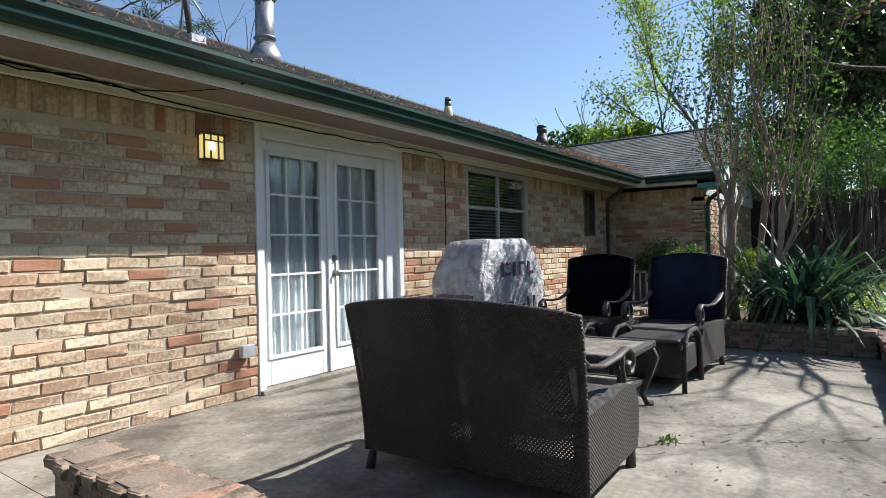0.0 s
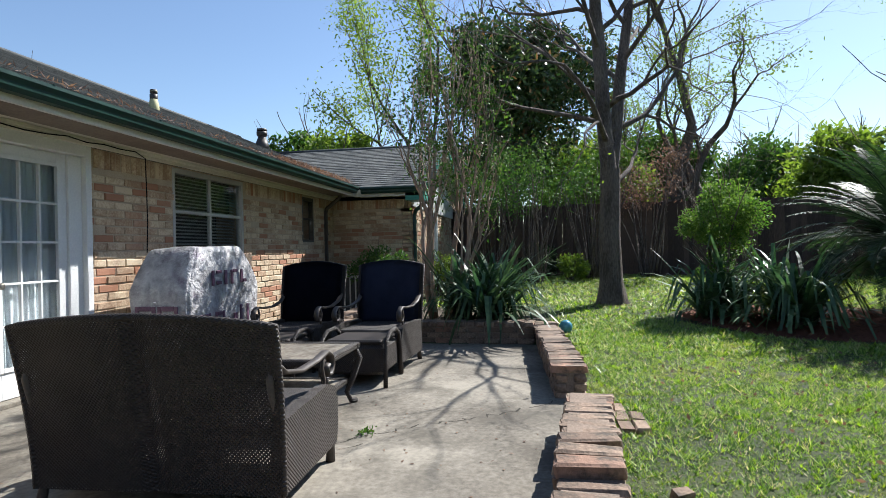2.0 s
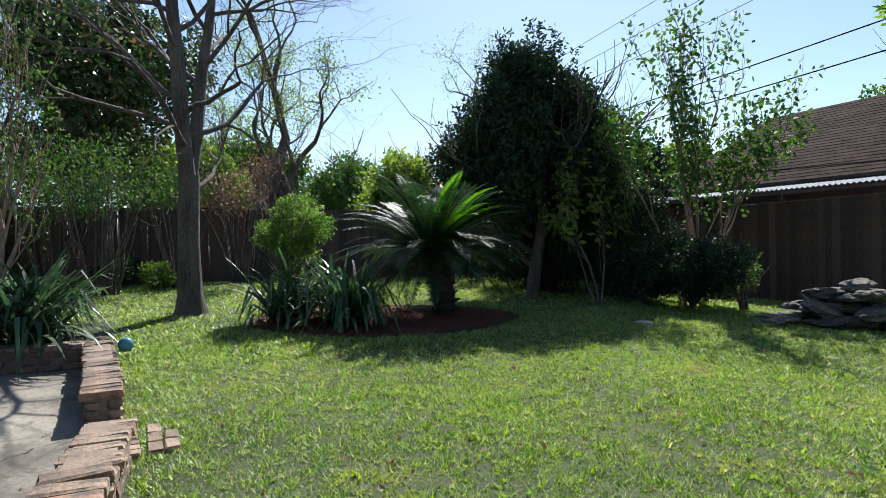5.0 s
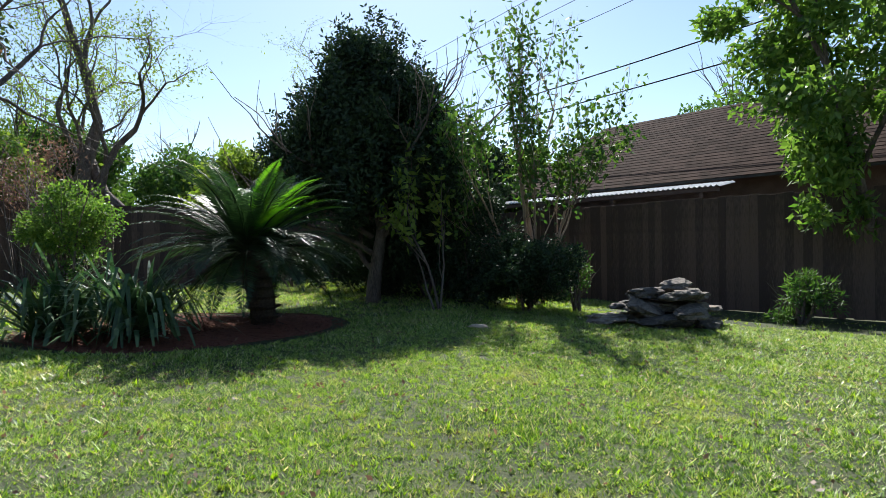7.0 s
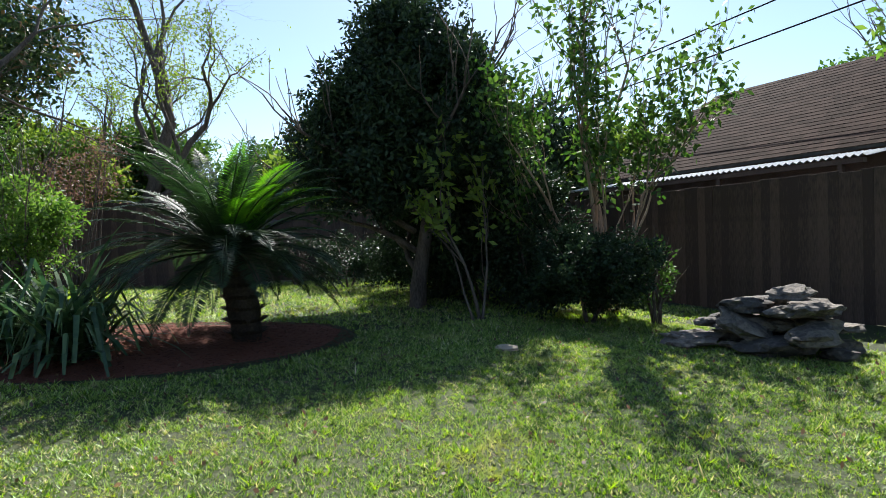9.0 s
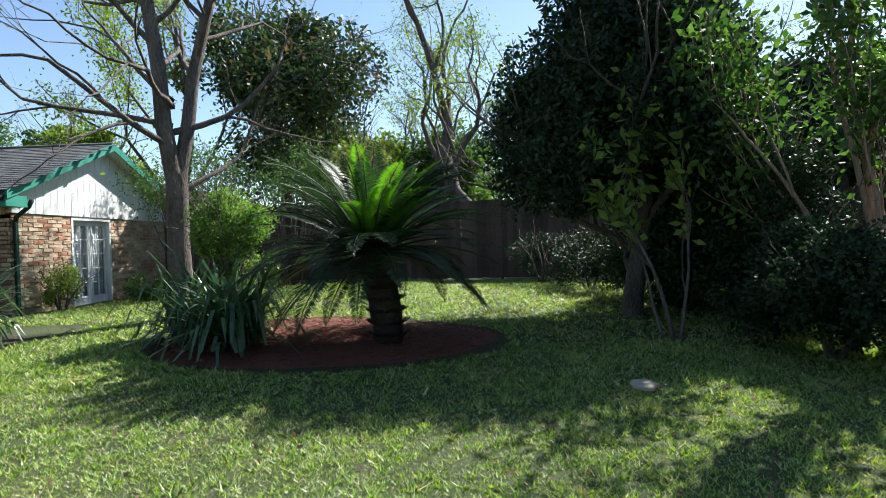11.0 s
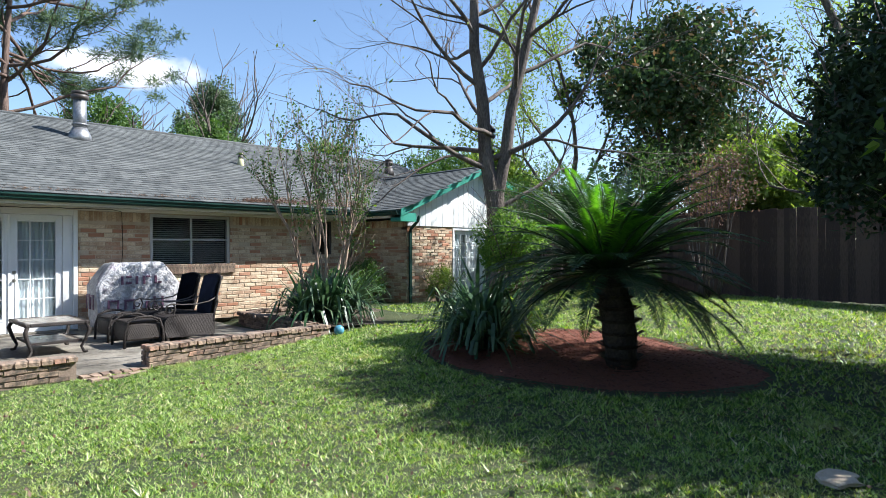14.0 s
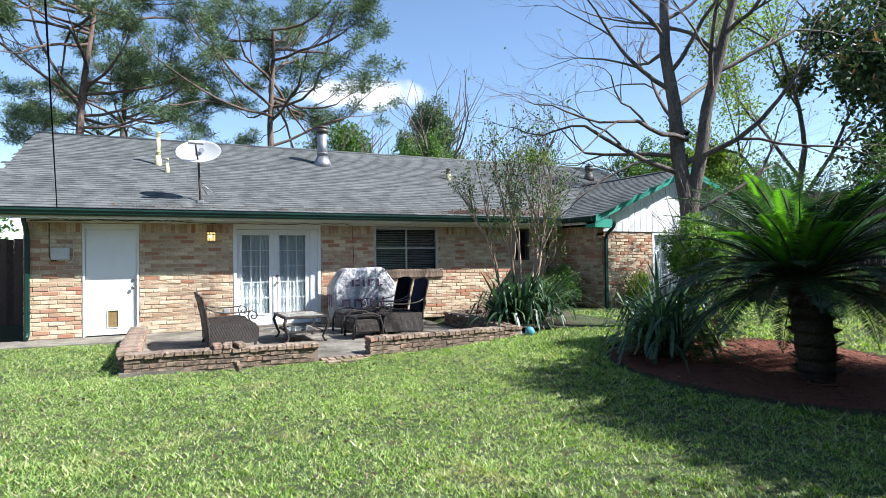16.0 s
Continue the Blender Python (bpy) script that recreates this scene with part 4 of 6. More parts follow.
# shrubs by the house and the clipped ball
bushy("shrub", (10.75, -1.15, 0.04), "dark green rounded shrub in the house corner", "shrub", (0, 0, 0.68), (0.5, 0.45, 0.45), L_MID, 51, 5200, 26, 0.2, (0.055, 0.03), group="shrubs by the house")
bushy("shrub", (12.35, -2.05, 0.05), "yellow-green upright shrub by the sunlit brick", "shrub", (0, 0, 0.6), (0.28, 0.28, 0.42), L_LIME, 52, 2600, 18, 0.15, (0.05, 0.028), group="shrubs by the house")
bushy("shrub", (9.6, -1.8, 0.1), "loose green shrub behind the planter", "shrub", (0, 0, 0.55), (0.4, 0.35, 0.45), L_MID, 53, 2600, 18, 0.16, (0.055, 0.03), group="shrubs by the house")
bushy("topiary", (9.15, -6.75, 0.13), "clipped shrub with a rounded head on bare stems", "shrub", (0, 0, 1.42), (0.52, 0.50, 0.42), L_PECAN, 54, 9500, 40, 0.17, (0.05, 0.028), trunk_r=0.025, stems=6)
bushy("shrub", (9.3, -6.9, 0.13), "ragged low growth under the clipped shrub", "shrub", (0, 0, 0.6), (0.4, 0.4, 0.6), L_MID, 55, 2500, 20, 0.16, (0.05, 0.028))

# the big dark tree and the planting along the south fence
def evergreen(place, seed):
    r = np.random.default_rng(seed)
    t = thing("evergreen_tree", place, "huge dense dark evergreen, foliage hanging to head height", "tree")
    br = grow(r, (0, 0, -0.1), (0, 0, 1), 2.4, 0.17, 2, 0.7, 4, 0.1, 0.05)
    for k in range(9):
        a = k * 0.7
        br += grow(r, (0, 0, 0.7 + k * 0.35), (math.cos(a), math.sin(a), 0.5), 1.9, 0.06, 2, 0.5, 3)
    branch_mesh(br, "trunk", M_BARK, t)
    p = np.concatenate([blob_points(r, 60000, (0, 0, 2.85), (2.1, 2.1, 1.25), 110, 0.46, 0.4),
                        blob_points(r, 30000, (0, 0, 3.9), (1.6, 1.6, 1.1), 60, 0.4, 0.3),
                        blob_points(r, 15000, (0, 0, 4.85), (0.85, 0.85, 0.8), 40, 0.32, 0.3),
                        blob_points(r, 12000, (-0.2, -1.0, 1.5), (1.4, 0.8, 0.9), 40, 0.36, 0.3)])
    # upright leafy shoots round the outline
    for k in range(150):
        a, h = r.uniform(0, 2 * np.pi), r.uniform(1.9, 5.6)
        rad = 2.4 * max(0.05, 1 - max(0.0, h - 2.2) / 3.8) ** 0.65 * r.uniform(0.8, 1.05)
        s = np.array([math.cos(a) * rad, math.sin(a) * rad, h])
        m = 60
        up = r.uniform(-0.3, 0.45, m)
        p = np.concatenate([p, s + np.stack([r.normal(size=m) * 0.06 + up * math.cos(a) * 0.25, r.normal(size=m) * 0.06 + up * math.sin(a) * 0.25, up], 1)])
    p = p[p[:, 2] > 0.15]
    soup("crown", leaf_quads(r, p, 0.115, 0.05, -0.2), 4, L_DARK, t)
    return t


evergreen((10.7, -12.5, 0.02), 61)
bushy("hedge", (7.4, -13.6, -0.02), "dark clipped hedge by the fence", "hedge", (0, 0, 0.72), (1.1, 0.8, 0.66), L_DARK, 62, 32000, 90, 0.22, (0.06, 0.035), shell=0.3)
bushy("shrub", (6.7, -14.2, -0.02), "thin light green shrub beside the hedge", "shrub", (0, 0, 0.7), (0.25, 0.25, 0.6), L_MID, 63, 700, 16, 0.14, (0.075, 0.04))
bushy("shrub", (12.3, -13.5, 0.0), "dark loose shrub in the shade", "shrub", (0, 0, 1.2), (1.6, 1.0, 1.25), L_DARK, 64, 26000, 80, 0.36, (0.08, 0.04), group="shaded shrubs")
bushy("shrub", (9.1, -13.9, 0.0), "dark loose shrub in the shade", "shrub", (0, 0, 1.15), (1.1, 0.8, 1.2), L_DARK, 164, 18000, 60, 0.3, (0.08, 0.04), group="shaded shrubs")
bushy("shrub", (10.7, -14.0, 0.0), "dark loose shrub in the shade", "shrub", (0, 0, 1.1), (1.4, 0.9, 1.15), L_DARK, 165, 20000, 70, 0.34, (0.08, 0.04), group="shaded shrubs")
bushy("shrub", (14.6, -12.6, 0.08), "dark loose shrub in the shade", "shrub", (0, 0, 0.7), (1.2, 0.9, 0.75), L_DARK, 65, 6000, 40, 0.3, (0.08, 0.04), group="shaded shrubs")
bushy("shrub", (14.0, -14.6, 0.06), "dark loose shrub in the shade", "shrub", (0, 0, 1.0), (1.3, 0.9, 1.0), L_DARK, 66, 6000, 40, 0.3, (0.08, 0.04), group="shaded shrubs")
leafy_tree("fig_tree", (8.05, -14.6, -0.03), "airy tree with fresh light green leaves by the fence", "tree",
           [((0, 0, 0), (0.02, 0.0, 1), 2.5, 0.085), ((0.25, 0.1, 0), (0.22, 0.1, 1), 2.1, 0.05), ((-0.2, 0, 0), (-0.22, 0.05, 1), 2.0, 0.045), ((-0.1, 0.15, 0), (-0.3, 0.25, 1), 1.7, 0.035)],
           L_MID, M_BARKM, 67, 4600, (0.13, 0.07), 3, 0.42, 4, 0.25, 0.1, (0, 1), 0.11)
leafy_tree("fig_tree", (11.4, -15.5, -0.03), "airy young tree with light leaves along the fence", "tree",
           [((0, 0, 0), (0.05, 0.05, 1), 1.7, 0.055), ((0.2, 0.1, 0), (0.25, 0.1, 1), 1.5, 0.04)],
           L_MID, M_BARK, 167, 700, (0.12, 0.07), 3, 0.5, 4, 0.2, 0.1, (0, 1), 0.14)
leafy_tree("fig_tree", (8.35, -12.35, 0.0), "spindly young tree with big light leaves in the shade", "tree",
           [((0, 0, 0), (-0.05, 0.05, 1), 1.5, 0.03), ((0.1, -0.1, 0), (0.1, -0.25, 1), 1.45, 0.026), ((0.0, 0.1, 0), (0.15, 0.25, 1), 1.2, 0.022)],
           L_LIME, M_BARK, 68, 300, (0.19, 0.085), 2, 0.4, 3, 0.2, 0.1, (0,), 0.05)
ot = bushy("overhanging_tree", (2.4, -17.1, -0.03), "leafy tree over the fence, branches hanging to the ground", "tree", (-0.1, 1.2, 4.5), (2.6, 1.9, 2.5), L_PECAN, 69, 26000, 100, 0.42, (0.15, 0.07), trunk_r=0.09, stems=3, shell=0.5, droop=0.5)
r = np.random.default_rng(691)
hang = blob_points(r, 2600, (0.7, 1.4, 2.7), (0.6, 0.5, 1.4), 36, 0.22, 0.2)
soup("hanging_branch", leaf_quads(r, hang[hang[:, 2] > 0.25], 0.15, 0.06, 0.9), 4, L_PECAN, ot)
bushy("low_shrub", (3.4, -15.2, -0.03), "low feathery green plant at the fence foot", "shrub", (0, 0, 0.35), (0.45, 0.35, 0.35), L_MID, 70, 1800, 14, 0.15, (0.12, 0.02))

# canes and shrubs along the east fence
def canes(place, seed, n, h, spread, leaf_mat, label, leaves=2600):
    r = np.random.default_rng(seed)
    t = thing("cane_clump", place, label, "shrub", "cane clumps")
    pts = []
    for k in range(n):
        a = r.uniform(0, 2 * np.pi)
        rad = r.uniform(0.05, 0.3)
        p = Vector((math.cos(a) * rad, math.sin(a) * rad, -0.05))
        d = Vector((math.cos(a) * spread * r.uniform(0.2, 1.2), math.sin(a) * spread * r.uniform(0.2, 1.2), 1)).normalized()
        hh = h * r.uniform(0.7, 1.1)
        path = []
        for i in range(7):
            path.append(p.copy())
            d = (d + Vector(r.normal(size=3)) * 0.05).normalized()
            p = p + d * hh / 6
        part("stem", tube(path, [0.022, 0.02, 0.018, 0.015, 0.012, 0.009, 0.005], 5), M_BARK, t)
        pts += path[6:]
    c = np.array([tuple(pts[int(r.integers(len(pts)))]) for _ in range(leaves)]) + r.normal(size=(leaves, 3)) * np.array([0.24, 0.24, 0.2])
    soup("leaves", leaf_quads(r, c, 0.10, 0.03, 0.4), 4, leaf_mat, t)
    return t


canes((14.2, -3.9, float(lawn_z(14.2, -3.9))), 71, 26, 3.1, 0.33, L_MID, "clump of tall bare canes with green tops", 2400)
canes((15.6, -5.5, float(lawn_z(15.6, -5.5))), 72, 24, 3.2, 0.3, L_MID, "clump of tall bare canes with green tops", 2200)
canes((16.3, -7.0, float(lawn_z(16.3, -7.0))), 73, 18, 3.0, 0.25, L_RED, "tall canes with hanging russet leaves", 2600)
canes((15.7, -2.9, float(lawn_z(15.7, -2.9))), 74, 20, 3.2, 0.3, L_MID, "clump of tall bare canes with green tops", 3800)
for (sx, sy, s, lm) in ((16.5, -4.2, 0.5, L_DARK), (13.4, -3.2, 0.35, L_MID), (15.9, -11.7, 0.75, L_DARK), (15.1, -4.9, 0.35, L_LIME)):
    bushy("border_shrub", (sx, sy, float(lawn_z(sx, sy))), "low shrub along the fence border", "shrub", (0, 0, s * 0.9), (s * 1.2, s * 1.1, s * 0.8), lm, int(100 + sx * 10 - sy), 2200, 20, 0.2 * s + 0.08, (0.09, 0.03), group="border shrubs")

# ---- fences ----
F_LATER = []


def fence(name, x0, y0, x1, y1, z0, h, near, label):
    d = math.degrees(math.atan2(y1 - y0, x1 - x0))
    ln = math.hypot(x1 - x0, y1 - y0)
    f = thing(name, (x0, y0, z0), label, "fence", rz=d)
    for zz in (0.35, h * 0.52, h - 0.25):
        part("rail", box(0, ln, 0.0, 0.04, zz, zz + 0.09), M_FENCE, f)
    k = 0.0
    while k <= ln:
        part("post", box(k - 0.05, k + 0.05, 0.0, 0.10, -0.1, h + 0.02, 0.006), M_FENCE, f)
        k += 2.4
    F_LATER.append((f, ln, h, near))
    return f


def lay_boards():
    r = np.random.default_rng(14)
    for f, ln, h, near in F_LATER:
        me = None
        shapes = []
        for k in range(3):
            b = box(-0.072, 0.072, -0.022, -0.002, 0.0, h + r.normal() * 0.01, 0.002)
            me = bpy.data.meshes.new("board")
            b.to_mesh(me)
            b.free()
            me.materials.append(M_FENCE)
            shapes.append(me)
        rest = bmesh.new()
        x = 0.07
        while x < ln:
            if near[0] < x < near[1]:
                o = new("board", shapes[int(r.integers(3))])
                o.parent = f
                o.location = (x, -0.004 * (r.random() < 0.5) - 0.0035 * (int(x / 0.1386) % 2), 0.03 + r.normal() * 0.008)
                o.rotation_euler = (0, r.normal() * 0.004, 0)
            else:
                add_box(rest, x - 0.072, x + 0.072, -0.022 - 0.004 * (int(x / 0.1386) % 2), -0.002 - 0.004 * (int(x / 0.1386) % 2), 0.03, h + r.normal() * 0.012)
            x += 0.1386 + (0.002 if r.random() < 0.15 else 0.0)
        if len(rest.verts):
            part("board_rest", rest, M_FENCEJ, f)["kind"] = "stuff"
        else:
            rest.free()


# boards face outwards, rails and posts towards the garden
fence("fence", 17.6, -16.4, -9.0, -16.2, -0.05, 2.05, (7.0, 17.0), "tall dark brown board fence with rails, seen from the rail side")
fence("fence", 17.5, 6.0, 17.5, -16.4, 0.24, 2.12, (6.0, 17.0), "tall dark brown board fence along the back of the garden")
fence("fence", -9.0, -16.2, -9.0, 9.0, -0.05, 2.05, (0, 0), "tall dark brown board fence on the far side")
fence("fence", -9.0, 3.5, -0.72, 3.5, -0.05, 2.0, (2.0, 8.2), "brown board side fence beside the house")

# ---- neighbouring houses ----
nb = thing("neighbour_house", (0, 0, 0), "neighbouring house with a steep brown shingle roof behind the fence", "house")
M_NBWALL = mat("neighbour_wall", (0.10, 0.07, 0.055), (0.16, 0.115, 0.09), 0.9, 3, 40, 0.3, 0.004)
part("wall", box(-6, 12.7, -26, -19.4, -0.05, 2.72), M_NBWALL, nb)
NE_Y, NE_Z, NR_Y, NR_Z = -18.95, 2.70, -22.6, 5.12
nup = Vector((0, NR_Y - NE_Y, NR_Z - NE_Z))
n_len = nup.length


def nb_in(p, v):
    return p < 13.1 - 1.4 * v / n_len


q = shingle_slope("shingles", (0, NE_Y, NE_Z), (1, 0, 0), nup, ((-7.0, 13.1), n_len, nb_in), "", M_SHINGLE_N, 0.17, 0.34, 6)
q.parent = nb
slab("roof_deck", [(-7, NE_Y, NE_Z - 0.01), (13.1, NE_Y, NE_Z - 0.01), (11.7, NR_Y, NR_Z - 0.01), (-7, NR_Y, NR_Z - 0.01)], 0.06, M_DECK, nb)
slab("roof_deck", [(-7, NR_Y, NR_Z), (11.7, NR_Y, NR_Z), (13.1, -26.4, NE_Z), (-7, -26.4, NE_Z)], 0.06, M_DECK, nb)
slab("roof_deck", [(13.1, NE_Y, NE_Z - 0.01), (13.1, -26.4, NE_Z - 0.01), (11.7, NR_Y, NR_Z - 0.01)], 0.06, M_SHINGLE_N, nb)
M_AWN = mat("corrugated_sheet", (0.55, 0.55, 0.54), (0.68, 0.68, 0.66), 0.5, 3, 40, 0.05, 0.001)
bm = bmesh.new()
prev = None
k = 0
xx = 5.8
while xx < 12.9:
    zz = 0.02 * (1 if k % 2 else -1)
    cur = (bm.verts.new((xx, -18.75, 2.56 + zz)), bm.verts.new((xx, -17.95, 2.42 + zz)), bm.verts.new((xx, -18.75, 2.55 + zz)), bm.verts.new((xx, -17.95, 2.41 + zz)))
    if prev:
        bm.faces.new((prev[0], prev[1], cur[1], cur[0]))
        bm.faces.new((prev[2], cur[2], cur[3], prev[3]))
        bm.faces.new((prev[1], prev[3], cur[3], cur[1]))
    prev = cur
    xx += 0.06
    k += 1
aw = thing("patio_cover", (0, 0, 0), "pale corrugated sheet cover along the neighbour's eaves", "awning")
part("sheet", bm, M_AWN, aw)
for xx in (6.2, 8.4, 10.6, 12.6):
    part("post", box(xx - 0.04, xx + 0.04, -18.05, -17.97, -0.1, 2.385), M_NBWALL, aw)
part("beam", box(5.85, 12.8, -18.08, -17.96, 2.30, 2.38), M_NBWALL, aw)
hb = thing("neighbour_house", (0, 0, 0), "low house roof beyond the back fence, grey-brown", "house")
part("wall", box(24, 34, -1, 7, -0.05, 2.5), M_NBWALL, hb)
slab("roof", [(23.4, -1.6, 2.45), (34.5, -1.6, 2.45), (34.5, 3, 4.1), (23.4, 3, 4.1)], 0.08, M_SHINGLE_N, hb)
slab("roof", [(23.4, 3, 4.1), (34.5, 3, 4.1), (34.5, 7.6, 2.45), (23.4, 7.6, 2.45)], 0.08, M_SHINGLE_N, hb)

# ---- trees beyond the garden ----
def gnarled(place, seed, label, h=1.0, lean=(0.1, 0.2, 1), leaves=2500):
    return leafy_tree("old_tree", place, label, "tree", [((0, 0, -0.1), lean, 4.2 * h, 0.30)], L_LIME, M_BARK, seed, int(leaves * 1.7), (0.11, 0.05), 4, 0.6, 3, 0.12, 0.22, (0, 1), 0.2, lens=0.66, group="trees beyond the fence")


gnarled((20.2, -11.6, 0.1), 81, "old gnarled tree with sparse fresh leaves", 1.15, (-0.05, 0.2, 1), 3000)
gnarled((26.5, -18.0, 0.1), 82, "old gnarled tree with bare crooked limbs", 1.3, (0.1, -0.15, 1), 1600)
gnarled((22.0, -8.2, 0.1), 83, "tall sparse tree with fresh leaves", 1.3, (0.0, 0.1, 1), 3000)
leafy_tree("tall_tree", (21.5, 0.2, 0.1), "tall slim tree with lime green leaves", "tree", [((0, 0, -0.1), (0, 0, 1), 5.0, 0.17)], L_LIME, M_BARK, 84, 10000, (0.13, 0.065), 3, 0.7, 4, 0.1, 0.06, (0, 1), 0.26, group="trees beyond the fence")


def crown_tree(place, h, rad, mt, seed, label, n=9000, leaf=(0.24, 0.12), low=0.35):
    r = np.random.default_rng(seed)
    t = thing("background_tree", place, label, "tree", "trees beyond the fence")
    br = grow(r, (0, 0, -0.1), (0, 0, 1), h * 0.55, 0.05 * h ** 0.75, 3, 0.6, 4, 0.15, 0.08)
    branch_mesh(br, "trunk", M_BARK, t)
    p = np.concatenate([blob_points(r, n * 2 // 3, (0, 0, h * 0.62), (rad, rad, h * 0.36), 48, rad * 0.27, 0.45, -low - 0.5),
                        blob_points(r, n // 3, (rad * 0.1, 0, h * 0.78), (rad * 0.6, rad * 0.6, h * 0.22), 24, rad * 0.22, 0.4)])
    soup("crown", leaf_quads(r, p, leaf[0], leaf[1], 0.2), 4, mt, t)
    return t


for place, h, rad, mt, seed, label in (
        ((22.0, -3.4, 0.1), 9.8, 3.4, L_MAG, 201, "large dark magnolia with bronze leaf undersides"),
        ((20.4, -13.6, 0.0), 4.6, 2.0, L_LIME, 202, "bright green tree over the fence"),
        ((23.5, -9.0, 0.0), 5.2, 2.2, L_MID, 203, "green tree over the fence"),
        ((24.5, -6.0, 0.0), 5.6, 2.3, L_LIME, 204, "bright green tree over the fence"),
        ((20.6, -6.6, 0.0), 4.4, 1.7, L_LIME, 205, "bright green tree over the fence"),
        ((19.8, 2.6, 0.0), 5.4, 2.0, L_LIME, 206, "bright green tree over the fence"),
        ((23.0, 5.5, 0.0), 6.0, 2.6, L_MID, 207, "green tree behind the wing roof"),
        ((27.0, -13.5, 0.0), 5.6, 2.8, L_MID, 208, "green tree over the fence"),
        ((19.6, -16.6, 0.0), 4.8, 2.2, L_DARK, 209, "dark tree at the fence corner"),
        ((14.2, -17.9, 0.0), 5.0, 2.1, L_DARK, 230, "dark tree over the fence beside the neighbour's house"),
        ((14.6, -21.5, 0.0), 4.6, 2.0, L_LIME, 210, "light green tree beside the neighbour's house"),
        ((9.0, -28.0, 0.0), 7.0, 3.0, L_MID, 211, "green tree behind the neighbour's roof"),
        ((2.0, -27.5, 0.0), 7.4, 3.4, L_MID, 212, "green tree behind the neighbour's roof"),
        ((17.5, 24.0, 0.0), 10.0, 3.2, L_MID, 213, "green tree behind the house"),
        ((21.5, 31.5, 0.0), 14.8, 3.2, L_PINE, 214, "round-topped pine behind the house"),
        ((12.1, 25.7, 0.0), 10.6, 3.0, L_MID, 215, "green tree behind the house"),
        ((26.5, 24.0, 0.0), 9.6, 3.0, L_LIME, 216, "green tree behind the house"),
        ((34.0, 20.0, 0.0), 9.8, 3.4, L_MID, 217, "green tree behind the house"),
        ((-6.5, 14.0, 0.0), 5.2, 2.4, L_MID, 218, "green tree beside the house"),
        ((31.0, -2.5, 0.0), 8.0, 3.2, L_MID, 219, "green tree far beyond the fence"),
        ((30.5, -9.0, 0.0), 7.0, 3.2, L_MID, 220, "green tree far beyond the fence"),
        ((-13.5, -8.0, 0.0), 7.0, 3.2, L_MID, 221, "green tree beyond the far fence")):
    crown_tree(place, h, rad, mt, seed, label, 32000 if mt in (L_MAG, L_PINE) else 13000, (0.22, 0.105))


def pine(place, h, seed, lean=(0, 0, 1), label="tall pine with open clumps of needles behind the house"):
    r = np.random.default_rng(seed)
    t = thing("pine_tree", place, label, "pine tree", "pines behind the house")
    d = Vector(lean).normalized()
    tp = [d * h * k / 8 + Vector((0.12 * math.sin(k), 0, -0.1)) for k in range(9)]
    br = [(tp, [0.25 - 0.023 * k for k in range(9)], 9)]
    tips = []
    for k in range(22):
        f = r.uniform(0.52, 1.0)
        a = r.uniform(0, 2 * math.pi)
        b = grow(r, d * h * f, (math.cos(a), math.sin(a) * 0.7, 0.25 * r.normal() + 0.15), r.uniform(2.8, 5.2) * (1.25 - 0.45 * f), 0.07, 2, 0.5, 3, 0.15, 0.16, 0.5, 5, 0.55)
        br += b
        tips += [q for q in b if q[2] <= 1]
    branch_mesh(br, "trunk", M_BARKP, t)
    cl = []
    for q in tips:
        if q[2] == 0:
            cl.append(tuple(q[0][-1]))
            cl.append(tuple(q[0][-2]))
            cl.append(tuple(q[0][-3]))
    cl = np.array(cl)
    n = 46000
    c = cl[r.integers(0, len(cl), n)]
    off = r.normal(size=(n, 3)) * np.array([0.15, 0.15, 0.09])
    soup("crown", leaf_quads(r, c + off, 0.25, 0.034, -0.2, off * 5), 4, L_PINE, t)
    return t


pine((6.3, 14.8, 0), 12.5, 301, (0.0, 0.05, 1))
pine((-1.9, 15.5, 0), 13.5, 302, (0.07, 0.0, 1))
pine((-0.2, 20.0, 0), 10.5, 303, (0.0, 0.0, 1), "shorter pine with dense needles behind the house")


